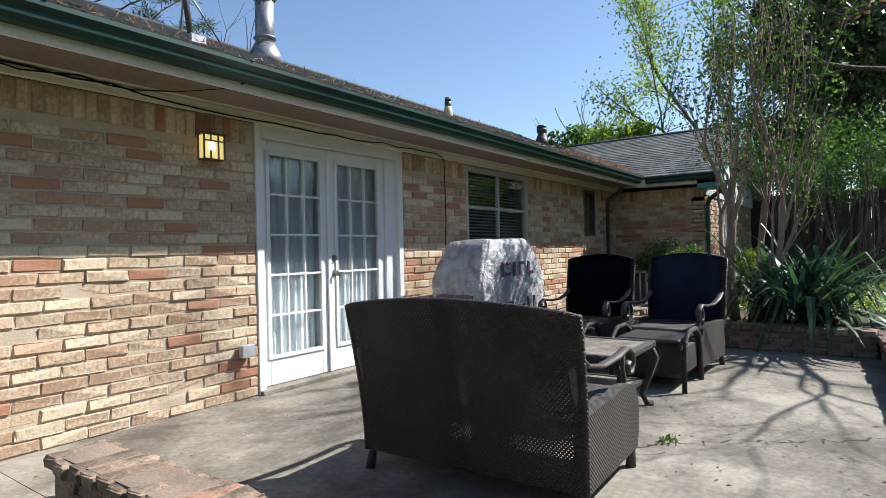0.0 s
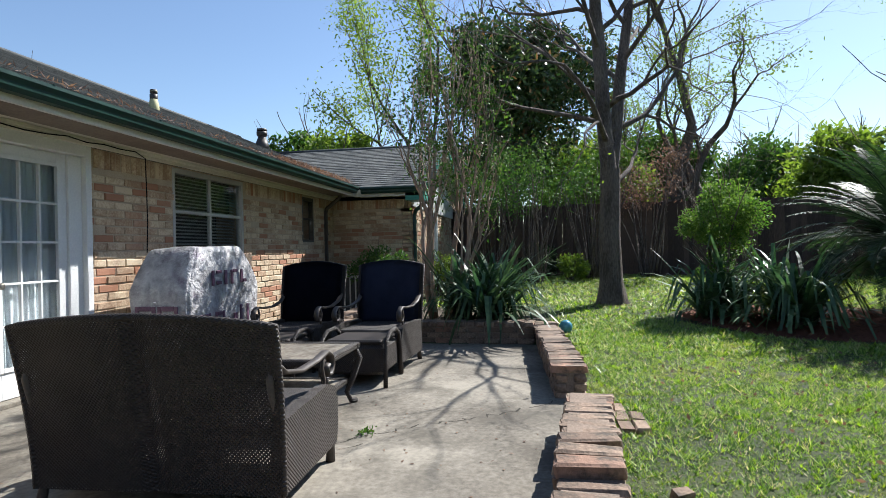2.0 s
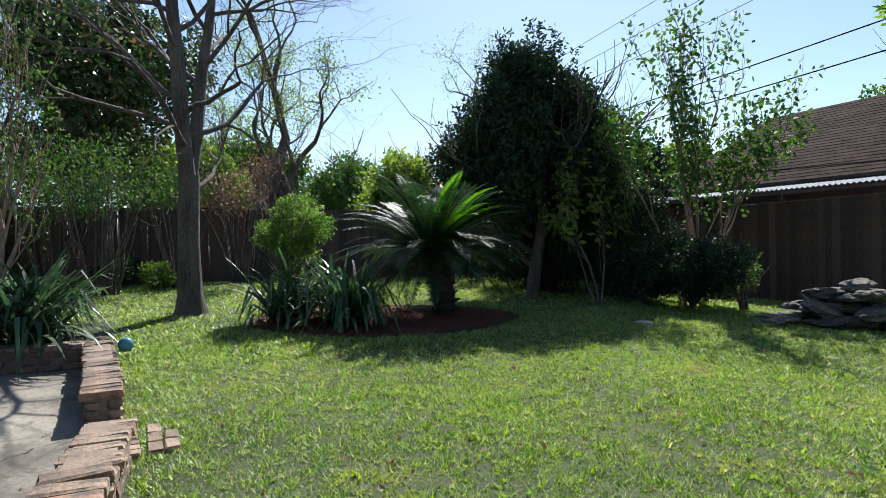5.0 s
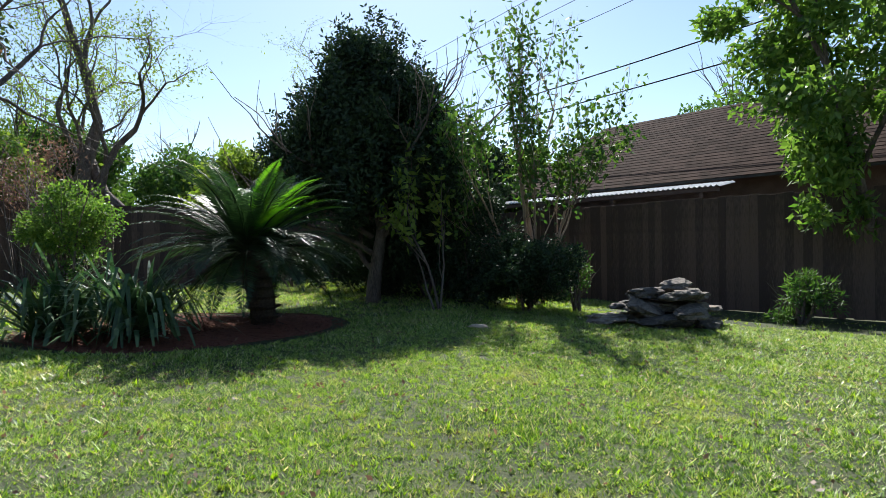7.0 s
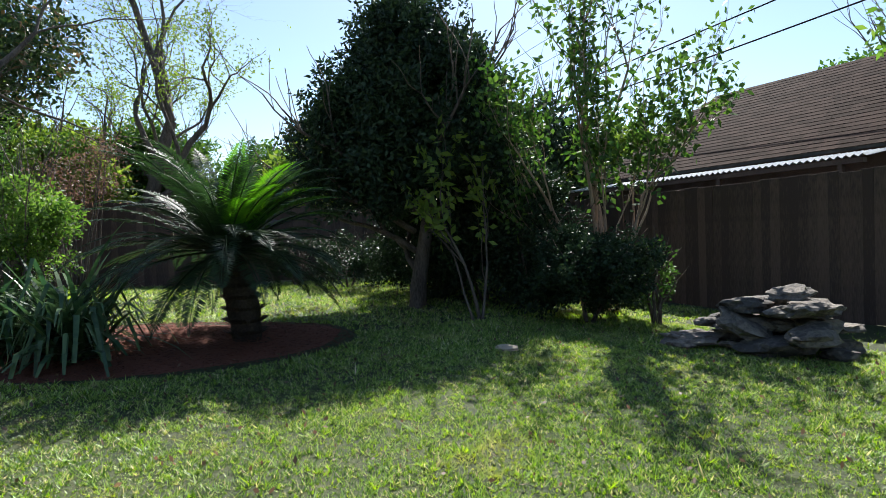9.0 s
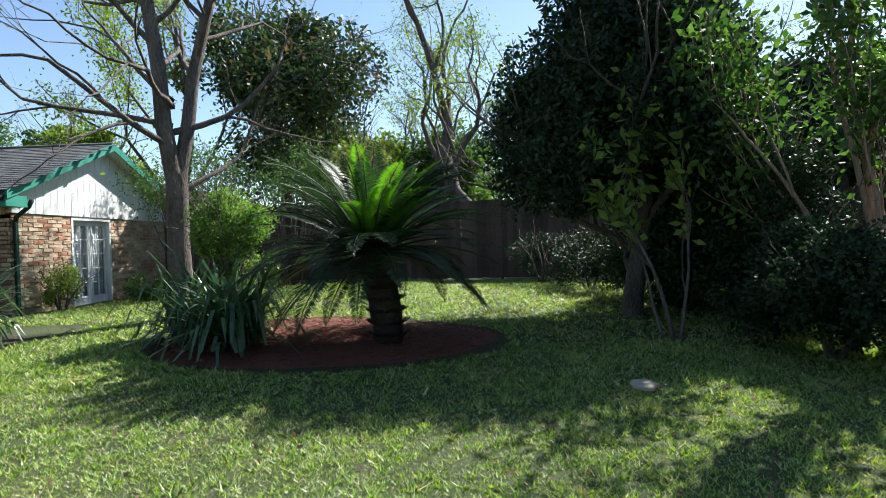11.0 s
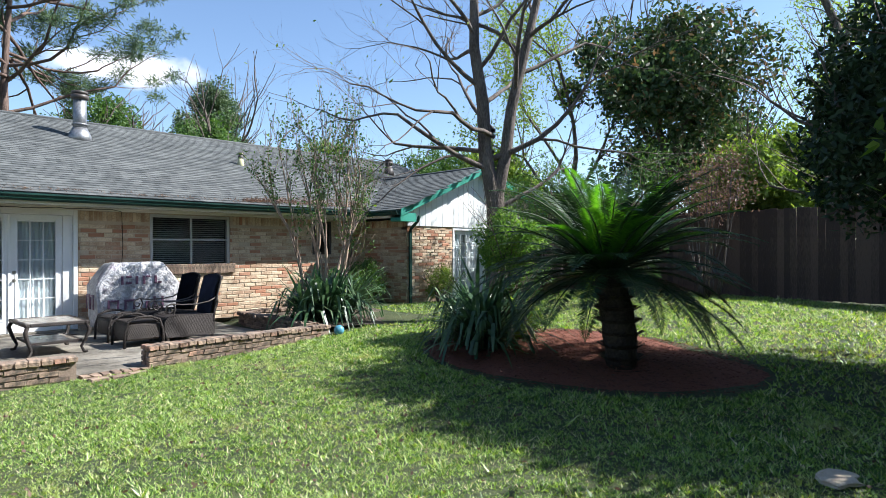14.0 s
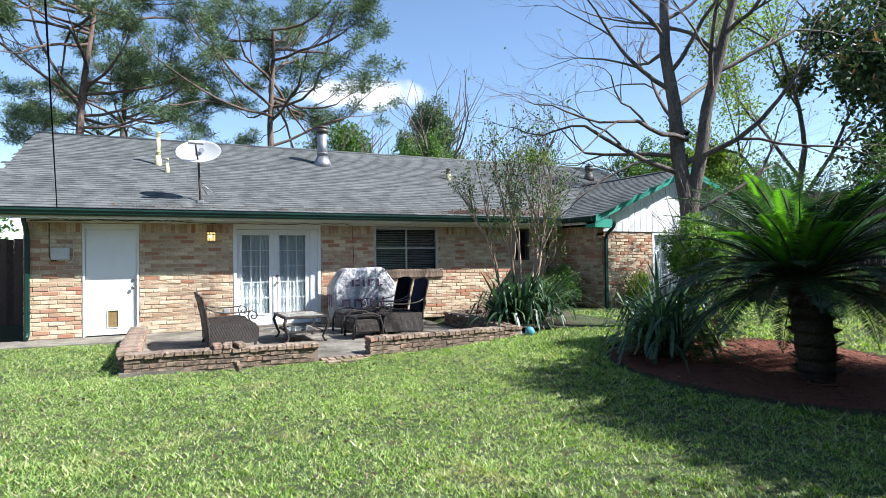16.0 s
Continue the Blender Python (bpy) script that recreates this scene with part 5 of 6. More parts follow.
# ---- doors and windows ----
def lite_door(parent, x0, x1, z0, z1, y, cols, rows, stile=0.095, head=0.11, foot=0.24):
    """A glazed door leaf with muntins: leaf frame, each pane, each bar."""
    leaf = bmesh.new()
    add_box(leaf, x0, x0 + stile, y - 0.02, y + 0.02, z0, z1, 0.003)
    add_box(leaf, x1 - stile, x1, y - 0.02, y + 0.02, z0, z1, 0.003)
    add_box(leaf, x0 + stile, x1 - stile, y - 0.02, y + 0.02, z1 - head, z1, 0.003)
    add_box(leaf, x0 + stile, x1 - stile, y - 0.02, y + 0.02, z0, z0 + foot, 0.003)
    lf = part("door_leaf", leaf, M_WHITE, parent)
    gx0, gx1, gz0, gz1 = x0 + stile, x1 - stile, z0 + foot, z1 - head
    b = bmesh.new()
    for e in ((gx0 - 0.025, gx0 + 0.012, gz0 - 0.025, gz1 + 0.025), (gx1 - 0.012, gx1 + 0.025, gz0 - 0.025, gz1 + 0.025)):
        add_box(b, e[0], e[1], y - 0.032, y - 0.021, e[2], e[3], 0.003)
    for e in ((gz0 - 0.025, gz0 + 0.012), (gz1 - 0.012, gz1 + 0.025)):
        add_box(b, gx0 + 0.013, gx1 - 0.013, y - 0.032, y - 0.021, e[0], e[1], 0.003)
    part("glazing_bead", b, M_WHITE, lf)
    for i in range(1, cols):
        xx = gx0 + (gx1 - gx0) * i / cols
        part("muntin", box(xx - 0.009, xx + 0.009, y - 0.028, y + 0.004, gz0 + 0.013, gz1 - 0.013, 0.002), M_WHITE, lf)
    for j in range(1, rows):
        zz = gz0 + (gz1 - gz0) * j / rows
        part("muntin", box(gx0 + 0.013, gx1 - 0.013, y - 0.0265, y + 0.002, zz - 0.009, zz + 0.009, 0.002), M_WHITE, lf)
    for i in range(cols):
        for j in range(rows):
            xa, xb = gx0 + (gx1 - gx0) * i / cols, gx0 + (gx1 - gx0) * (i + 1) / cols
            za, zb = gz0 + (gz1 - gz0) * j / rows, gz0 + (gz1 - gz0) * (j + 1) / rows
            o = part("pane", box(xa + 0.008, xb - 0.008, y + 0.005, y + 0.009, za + 0.008, zb - 0.008), M_GLASS, lf)
            o.visible_shadow = False
    return lf


def curtain(parent_name, x0, x1, z0, z1, y, folds, label, category="curtain"):
    b = bmesh.new()
    n = folds * 8
    cols = []
    for i in range(n + 1):
        x = x0 + (x1 - x0) * i / n
        row = []
        for j in range(9):
            t = j / 8
            amp = 0.006 + 0.010 * (1 - t)
            yy = y + amp * math.sin(i / 8 * 2 * math.pi + 0.5 * math.sin(j * 0.9)) + 0.004 * math.sin(i * 1.7 + j)
            row.append(b.verts.new((x, yy, z0 + (z1 - z0) * t)))
        cols.append(row)
    for p, q in zip(cols, cols[1:]):
        for j in range(8):
            b.faces.new((p[j], q[j], q[j + 1], p[j + 1])).smooth = True
    return tagged(part(parent_name, b, M_CURTAIN), label, category)


def knob(parent, x, y, z):
    b = bmesh.new()
    add_tube(b, [(x, y, z), (x, y - 0.008, z)], 0.033, 14)
    add_tube(b, [(x, y - 0.008, z), (x, y - 0.04, z)], 0.011, 10)
    add_tube(b, [(x, y - 0.038, z), (x, y - 0.045, z), (x, y - 0.06, z), (x, y - 0.07, z)], [0.018, 0.028, 0.028, 0.016], 14)
    part("knob", b, M_BRASS, parent, "aged metal knob")
    b = bmesh.new()
    add_tube(b, [(x, y, z + 0.14), (x, y - 0.014, z + 0.14)], [0.033, 0.029], 14)
    add_tube(b, [(x, y - 0.014, z + 0.14), (x, y - 0.022, z + 0.14)], 0.012, 10)
    part("deadbolt", b, M_BRASS, parent, "aged metal deadbolt")


# french doors
fd = tagged(new("door_1"), "white double french doors with fifteen small panes a leaf", "door", kind="structure")
part("jamb", box(3.165, 3.235, -0.02, 0.14, 0.0, 2.21, 0.004), M_WHITE, fd)
part("jamb", box(4.945, 5.015, -0.02, 0.14, 0.0, 2.21, 0.004), M_WHITE, fd)
part("head", box(3.236, 4.944, -0.02, 0.14, 2.10, 2.21, 0.004), M_WHITE, fd)
part("side_panel", box(4.79, 4.944, 0.03, 0.10, 0.04, 2.098, 0.004), M_WHITE, fd)
part("threshold", box(3.17, 5.01, -0.06, 0.16, 0.0, 0.035, 0.004), M_CONC, fd)
lite_door(fd, 3.24, 4.01, 0.04, 2.095, 0.075, 3, 5)
rl = lite_door(fd, 4.016, 4.788, 0.04, 2.095, 0.075, 3, 5)
part("astragal", box(3.985, 4.03, 0.035, 0.052, 0.04, 2.095, 0.004), M_WHITE, fd)
knob(rl, 4.075, 0.054, 0.95)
curtain("curtain", 3.3, 3.98, 0.15, 2.06, 0.14, 9, "pale gathered curtain behind the glazed door")
curtain("curtain", 4.08, 4.75, 0.15, 2.06, 0.14, 9, "pale gathered curtain behind the glazed door")
mt_ = thing("doormat", (4.55, -0.35, 0.0), "flat dark doormat on the concrete", "doormat")
part("mat", box(-0.35, 0.35, -0.22, 0.22, 0.0, 0.014, 0.004), M_DARKMETAL, mt_)

# back door with pet flap
sd = tagged(new("door_2"), "plain white back door with a pet flap", "door", kind="structure")
part("jamb", box(0.435, 0.475, -0.02, 0.12, 0.0, 2.18, 0.003), M_WHITE, sd)
part("jamb", box(1.355, 1.395, -0.02, 0.12, 0.0, 2.18, 0.003), M_WHITE, sd)
part("head", box(0.476, 1.354, -0.02, 0.12, 2.08, 2.18, 0.003), M_WHITE, sd)
leaf = bmesh.new()
add_box(leaf, 0.48, 0.84, 0.03, 0.07, 0.02, 2.075)
add_box(leaf, 1.04, 1.35, 0.03, 0.07, 0.02, 2.075)
add_box(leaf, 0.84, 1.04, 0.03, 0.07, 0.50, 2.075)
add_box(leaf, 0.84, 1.04, 0.03, 0.07, 0.02, 0.15)
lf = part("door_leaf", leaf, M_WHITE, sd)
M_FLAP = mat("amber_flap", (0.20, 0.13, 0.055), (0.27, 0.18, 0.08), 0.35, 3, 40, 0.05, 0.001)
fl = bmesh.new()
for e in ((0.835, 0.855, 0.145, 0.505), (1.025, 1.045, 0.145, 0.505), (0.856, 1.024, 0.485, 0.505), (0.856, 1.024, 0.145, 0.165)):
    add_box(fl, e[0], e[1], 0.018, 0.03, e[2], e[3], 0.002)
part("flap_frame", fl, M_WHITE, lf)
part("pet_flap", box(0.857, 1.023, 0.035, 0.045, 0.166, 0.484), M_FLAP, lf, "amber plastic pet flap")
knob(lf, 1.29, 0.03, 0.93)

M_ALU = mat("grey_window_frame", (0.36, 0.36, 0.345), (0.44, 0.44, 0.42), 0.5, 3, 40, 0.05, 0.001)


def sash_window(name, x0, x1, z0, z1, label, split_x=True, blinds=True, frame_mat=M_ALU):
    w = tagged(new(name), label, "window", kind="structure")
    for nm, e in (("window_frame", (x0, x0 + 0.05, z0, z1)), ("window_frame", (x1 - 0.05, x1, z0, z1)), ("window_frame", (x0 + 0.051, x1 - 0.051, z1 - 0.06, z1)),
                  ("window_sill", (x0 + 0.051, x1 - 0.051, z0, z0 + 0.045))):
        part(nm, box(e[0], e[1], 0.0, 0.09, e[2], e[3], 0.003), frame_mat, w)
    xm, zm = (x0 + x1) / 2, z0 + (z1 - z0) * 0.52
    part("meeting_rail", box(x0 + 0.051, x1 - 0.051, 0.02, 0.06, zm - 0.018, zm + 0.018, 0.002), frame_mat, w)
    if split_x:
        part("mullion", box(xm - 0.018, xm + 0.018, 0.015, 0.065, z0 + 0.046, z1 - 0.061, 0.002), frame_mat, w)
    for xa, xb in (((x0 + 0.052, xm - 0.02), (xm + 0.02, x1 - 0.052)) if split_x else ((x0 + 0.052, x1 - 0.052),)):
        for za, zb in ((z0 + 0.047, zm - 0.02), (zm + 0.02, z1 - 0.062)):
            o = part("pane", box(xa, xb, 0.038, 0.042, za, zb), M_GLASS, w)
            o.visible_shadow = False
    if blinds:
        bl = tagged(new("blind"), "half-open grey slatted blind inside the window", "blind")
        zz = z0 + 0.08
        while zz < z1 - 0.08:
            b = bmesh.new()
            add_box(b, x0 + 0.06, x1 - 0.06, -0.022, 0.022, -0.0012, 0.0012, 0, pose(0, 0.13, zz, 28, 0, 0))
            part("slat", b, M_BLIND, bl)
            zz += 0.042
    # dark sheet close behind the glass imitates an unlit room
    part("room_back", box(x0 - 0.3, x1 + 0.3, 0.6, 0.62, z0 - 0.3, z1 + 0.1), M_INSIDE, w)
    return w


sash_window("window_1", 6.275, 7.905, 1.135, 2.185, "grey-framed sliding window with slatted blinds")
sash_window("window_2", 10.005, 10.545, 1.355, 2.165, "small dark brown-framed window near the inner corner", False, False, M_DARKMETAL)
# rowlock brick sill
sl = tagged(new("window_sill_1"), "sloping brick sill under the window", "sill", kind="structure")
for k in range(24):
    o = new("brick", G_SHAPES[k % 5])
    o.parent = sl
    o.location = (6.14 + 0.0795 * k, -0.03, 1.075)
    o.rotation_euler = (radians(8), radians(90), radians(90))

# gable french doors with a low step
gd = tagged(new("door_3"), "white double doors with small panes in the sunlit wing", "door", kind="structure")
part("jamb", box(13.2, 13.26, -1.67, -1.52, 0.0, 2.04), M_WHITE, gd)
part("jamb", box(14.46, 14.52, -1.67, -1.52, 0.0, 2.04), M_WHITE, gd)
part("head", box(13.262, 14.458, -1.67, -1.52, 1.97, 2.04), M_WHITE, gd)
lite_door(gd, 13.265, 13.857, 0.1, 1.965, -1.57, 2, 5, 0.07, 0.09, 0.22)
lite_door(gd, 13.863, 14.455, 0.1, 1.965, -1.57, 2, 5, 0.07, 0.09, 0.22)
curtain("curtain", 13.3, 14.42, 0.2, 1.95, -1.50, 12, "white curtain behind the wing doors")
# dark sheet behind the doors, shade of the room put into its colour
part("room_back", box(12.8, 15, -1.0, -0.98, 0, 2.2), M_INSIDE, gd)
tagged(part("wing_step", box(12.9, 15.4, -2.7, -1.67, -0.1, 0.13, 0.01), M_MULCH), "low brown timber step below the wing doors", "step", kind="structure")

# ---- fixtures on the wall ----
M_GLOW = bpy.data.materials.new("lit_glass")
M_GLOW.use_nodes = True
eb = M_GLOW.node_tree.nodes["Principled BSDF"]
eb.inputs["Base Color"].default_value = (0.85, 0.7, 0.35, 1)
eb.inputs["Emission Color"].default_value = (1.0, 0.72, 0.22, 1)
eb.inputs["Emission Strength"].default_value = 0.35
M_BULB = bpy.data.materials.new("bulb")
M_BULB.use_nodes = True
ebb = M_BULB.node_tree.nodes["Principled BSDF"]
ebb.inputs["Emission Color"].default_value = (1.0, 0.85, 0.5, 1)
ebb.inputs["Emission Strength"].default_value = 2.0
wl = thing("wall_lamp", (2.73, -0.02, 1.94), "bronze wall lantern with lit amber glass panels", "wall lamp")
part("backplate", box(-0.05, 0.05, -0.02, 0.0, -0.09, 0.09, 0.004), M_DARKMETAL, wl)
part("roof_plate", box(-0.10, 0.10, -0.115, -0.02, 0.085, 0.10, 0.004), M_DARKMETAL, wl)
part("base_plate", box(-0.085, 0.085, -0.105, -0.02, -0.10, -0.088, 0.003), M_DARKMETAL, wl)
for xx, yy in ((-0.088, -0.105), (0.078, -0.105), (-0.036, -0.108), (0.026, -0.108), (-0.088, -0.03), (0.078, -0.03)):
    part("bar", box(xx, xx + 0.010, yy - 0.005, yy + 0.005, -0.088, 0.085), M_DARKMETAL, wl)
part("band", box(-0.088, 0.088, -0.112, -0.106, 0.035, 0.045), M_DARKMETAL, wl)
part("glass", box(-0.078, 0.078, -0.098, -0.024, -0.086, 0.083), M_GLOW, wl, "amber glass lit from inside")
part("bulb", tube([(-0.02, -0.1, -0.03), (-0.02, -0.1015, 0.03)], [0.02, 0.02], 8), M_BULB, wl)
ob_ = thing("outlet_box", (3.02, -0.02, 0.38), "grey weatherproof outlet box on the brick", "outlet")
part("body", box(-0.05, 0.06, -0.05, 0.0, -0.04, 0.05, 0.008), M_GREYP, ob_)
part("cover", box(-0.055, 0.065, -0.062, -0.051, -0.045, 0.055, 0.006), M_GREYP, ob_)
mb = thing("utility_box", (0.085, -0.02, 1.6), "grey utility box with conduit on the brick wall", "electrical box")
part("body", box(-0.15, 0.15, -0.07, 0.0, -0.11, 0.11, 0.008), M_GREYP, mb)
part("lid", box(-0.155, 0.155, -0.08, -0.071, 0.02, 0.115, 0.005), M_GREYP, mb)
part("conduit", tube([(-0.18, -0.02, 0.58), (-0.18, -0.02, -0.05), (-0.14, -0.03, -0.13), (-0.05, -0.03, -0.12)], 0.008, 6), M_BLACKCABLE, mb)
part("conduit", tube([(0.2, -0.02, 0.58), (0.21, -0.02, -0.08), (0.16, -0.03, -0.17), (0.08, -0.03, -0.12)], 0.008, 6), M_GREYP, mb)


def cable(name, pts, rad, label, mt=M_BLACKCABLE, sag=0.0):
    if sag:
        a, b = Vector(pts[0]), Vector(pts[1])
        pts = [a.lerp(b, k / 24) - Vector((0, 0, sag * 4 * (k / 24) * (1 - k / 24))) for k in range(25)]
    return tagged(part(name, tube(pts, rad, 5), mt), label, "cable")


rc = np.random.default_rng(9)
cable("cable", [(x, -0.082 + 0.006 * rc.normal(), 2.225 + 0.02 * math.sin(x * 1.3) + 0.008 * rc.normal()) for x in np.arange(-0.4, 5.7, 0.22)] + [(5.74, -0.05, 2.2), (5.75, -0.05, 1.9), (5.76, -0.048, 1.5), (5.74, -0.05, 1.2)], 0.006, "black cable strung under the eaves and down the brick")
cable("cable", [(x, -0.085 + 0.006 * rc.normal(), 2.243 + 0.012 * rc.normal()) for x in np.arange(-0.4, 2.3, 0.16)] + [(2.4, -0.2, 2.262), (2.55, -0.5, 2.262), (2.62, -0.64, 2.285)], 0.005, "thin black cable tangled under the eaves")
cable("service_cable", [(0.13, -0.70, 2.42), (2.9, -20.5, 6.3)], 0.009, "black service cable slanting up from the eaves", sag=0.12)
cable("power_line", [(30, -21.5, 6.1), (-25, -20.4, 8.6)], 0.02, "thick black overhead cable", sag=0.5)
cable("power_line", [(30, -21.5, 5.5), (-25, -20.4, 7.6)], 0.02, "thick black overhead cable", sag=0.5)
for k in range(3):
    cable("power_line", [(45, -30, 10.5 + 1.1 * k), (-30, -26, 15 + 1.5 * k)], 0.014, "thin overhead power line", sag=0.6)

# ---- on the roof ----
def roof_z(y):
    return EAVE_Z + PITCH * (y - EAVE_Y)


M_DISH = mat("dish_grey", (0.60, 0.60, 0.60), (0.68, 0.68, 0.68), 0.5, 3, 40, 0.03, 0.001)
M_MARK = mat("dark_mark", (0.10, 0.11, 0.13), (0.14, 0.15, 0.17), 0.6, 3, 40, 0)
dz = roof_z(-0.2)
ds = thing("satellite_dish", (2.52, -0.2, dz), "grey oval satellite dish on a mast at the roof edge", "satellite dish")
part("mast", tube([(0, 0, 0), (-0.01, 0.06, 0.35), (-0.03, 0.0, 0.75), (-0.02, -0.02, 0.92)], 0.022, 8), M_DARKMETAL, ds)
part("foot", box(-0.06, 0.06, -0.09, 0.09, -0.03, 0.035, 0.006), M_STEEL, ds)
part("brace", tube([(-0.01, 0.06, 0.40), (0.42, 0.25, 0.13)], 0.008, 6), M_STEEL, ds)
part("brace", tube([(-0.01, 0.06, 0.40), (0.15, 0.4, 0.2)], 0.008, 6), M_STEEL, ds)
b = bmesh.new()
rings = []
for k in range(7):
    t = k / 6
    ring = []
    for i in range(28):
        a = 2 * math.pi * i / 28
        ring.append(b.verts.new((0.43 * t * math.cos(a), 0.075 * t * t, 0.27 * t * math.sin(a))) if k else None)
    rings.append(ring)
cv = b.verts.new((0, 0, 0))
for i in range(28):
    b.faces.new((cv, rings[1][i], rings[1][(i + 1) % 28])).smooth = True
for p, q in zip(rings[1:], rings[2:]):
    for i in range(28):
        b.faces.new((p[i], q[i], q[(i + 1) % 28], p[(i + 1) % 28])).smooth = True
bmesh.ops.solidify(b, geom=b.faces[:], thickness=0.012)
bmesh.ops.transform(b, matrix=pose(-0.02, -0.09, 0.98, 26, 4, 172), verts=b.verts)
part("reflector", b, M_DISH, ds)
part("arm", tube([(-0.02, -0.05, 0.76), (-0.08, -0.35, 0.95), (-0.10, -0.42, 1.12)], 0.016, 6), M_DARKMETAL, ds)
part("receiver", box(-0.24, 0.06, -0.50, -0.38, 1.10, 1.16, 0.02), M_DISH, ds)
b = bmesh.new()
add_tube(b, [(0, -0.001, 0), (0, -0.004, 0)], 0.055, 12)
bmesh.ops.transform(b, matrix=pose(0.02, -0.135, 1.04, -26, 4, 0), verts=b.verts)
part("mark", b, M_MARK, ds)


def flue(x, y, h, r, mt, label, cap=True):
    f = thing("flue_pipe", (x, y, roof_z(y)), label, "roof vent", "roof vents")
    part("flashing", tube([(0, 0, -0.12), (0, 0, 0.05), (0, 0, 0.22)], [r * 1.9, r * 1.7, r * 1.1], 14), mt, f)
    part("pipe", tube([(0, 0, 0.0), (0, 0, h)], r, 14), mt, f)
    part("collar", tube([(0, 0, 0.28), (0, 0, 0.30), (0, 0, 0.33)], [r * 1.02, r * 1.25, r * 1.05], 14), mt, f)
    if cap:
        part("cap", tube([(0, 0, h - 0.02), (0, 0, h), (0, 0, h + 0.09), (0, 0, h + 0.10)], [r * 1.02, r * 1.3, r * 1.3, r * 0.8], 14), M_DARKMETAL, f)
        part("cap_ring", tube([(0, 0, h + 0.11), (0, 0, h + 0.17)], [r * 1.25, r * 1.2], 14), M_DARKMETAL, f)
    return f


flue(5.85, 3.3, 0.90, 0.14, M_STEEL, "large galvanised flue with a rusty cap")
M_YEL = mat("yellowed_paint", (0.42, 0.40, 0.22), (0.52, 0.49, 0.28), 0.7, 4, 40, 0.1, 0.002)
p1 = flue(1.70, 2.45, 0.78, 0.05, M_YEL, "yellowed vent pipe with a ribbed cap", False)
for k in range(3):
    part("rib", tube([(0, 0, 0.66 + 0.045 * k), (0, 0, 0.68 + 0.045 * k)], 0.066, 10), M_YEL, p1)
flue(1.90, 1.85, 0.17, 0.03, M_YEL, "short yellowed vent pipe stub", False)
flue(9.35, 2.4, 0.16, 0.05, M_YEL, "short weathered roof vent with a cap")
flue(15.2, 3.3, 0.32, 0.11, M_DARKMETAL, "dark roof vent on the far slope")

# needles and dead leaves lying in the roof valley and along the gutter
r = np.random.default_rng(44)
n = 3800
u = r.uniform(0, 1, n)
xs_ = np.where(u < 0.8, r.uniform(8.0, 11.3, n), r.uniform(1, 11, n))
ys_ = np.where(u < 0.8, -0.55 + np.abs(r.normal(size=n)) * 0.32 * (xs_ - 7.4) / 3, -0.6 + np.abs(r.normal(size=n)) * 0.05)
zs_ = np.array([roof_z(v) for v in ys_]) + 0.022
tagged(soup("roof_litter", leaf_quads(r, np.stack([xs_, ys_, zs_], 1), 0.07, 0.012, 0, np.array([0, 0, 0.0])) * np.array([1, 1, 1]), 4, L_RED), "dry pine needles and leaves on the shingles", "leaf litter", kind="stuff")

# ---- patio furniture ----
def wicker(name, c1, c2, cell=0.010, holes=0.0):
    m = mat(name, c1, c2, 0.55, 4, 90, 0, spec=0.4)
    nt = m.node_tree
    nn, ll = nt.nodes, nt.links
    tc = nn.new("ShaderNodeTexCoord")
    sep = nn.new("ShaderNodeSeparateXYZ")
    ll.new(tc.outputs["Object"], sep.inputs[0])

    def op(o, a, b=None):
        q = nn.new("ShaderNodeMath")
        q.operation = o
        for i, v in enumerate((a, b)):
            if v is None:
                continue
            ll.new(v, q.inputs[i]) if hasattr(v, "links") else setattr(q.inputs[i], "default_value", v)
        return q.outputs[0]

    k = math.pi / cell
    along = op("ADD", sep.outputs[1], op("MULTIPLY", sep.outputs[0], 0.9))
    weave = op("MULTIPLY", op("SINE", op("MULTIPLY", along, k)), op("SINE", op("MULTIPLY", sep.outputs[2], k)))
    bn = nn.new("ShaderNodeBump")
    bn.inputs["Strength"].default_value, bn.inputs["Distance"].default_value = 0.9, 0.004
    ll.new(weave, bn.inputs["Height"])
    b = nn["Principled BSDF"]
    ll.new(bn.outputs[0], b.inputs["Normal"])
    if holes:
        no = nn.new("ShaderNodeTexNoise")
        no.inputs["Scale"].default_value = 3.0
        ll.new(tc.outputs["Object"], no.inputs["Vector"])
        thr = op("SUBTRACT", 1.32 - holes, op("MULTIPLY", no.outputs["Fac"], 0.75))
        alpha = op("LESS_THAN", weave, thr)
        ll.new(alpha, b.inputs["Alpha"])
    return m


M_WICK = wicker("wicker", (0.021, 0.0155, 0.0125), (0.045, 0.034, 0.027))
M_WICKB = wicker("open_wicker", (0.021, 0.0155, 0.0125), (0.045, 0.034, 0.027), 0.0095, 0.3)
M_NAVY = mat("navy_fabric", (0.012, 0.016, 0.035), (0.022, 0.028, 0.055), 0.95, 4, 120, 0.3, 0.002)


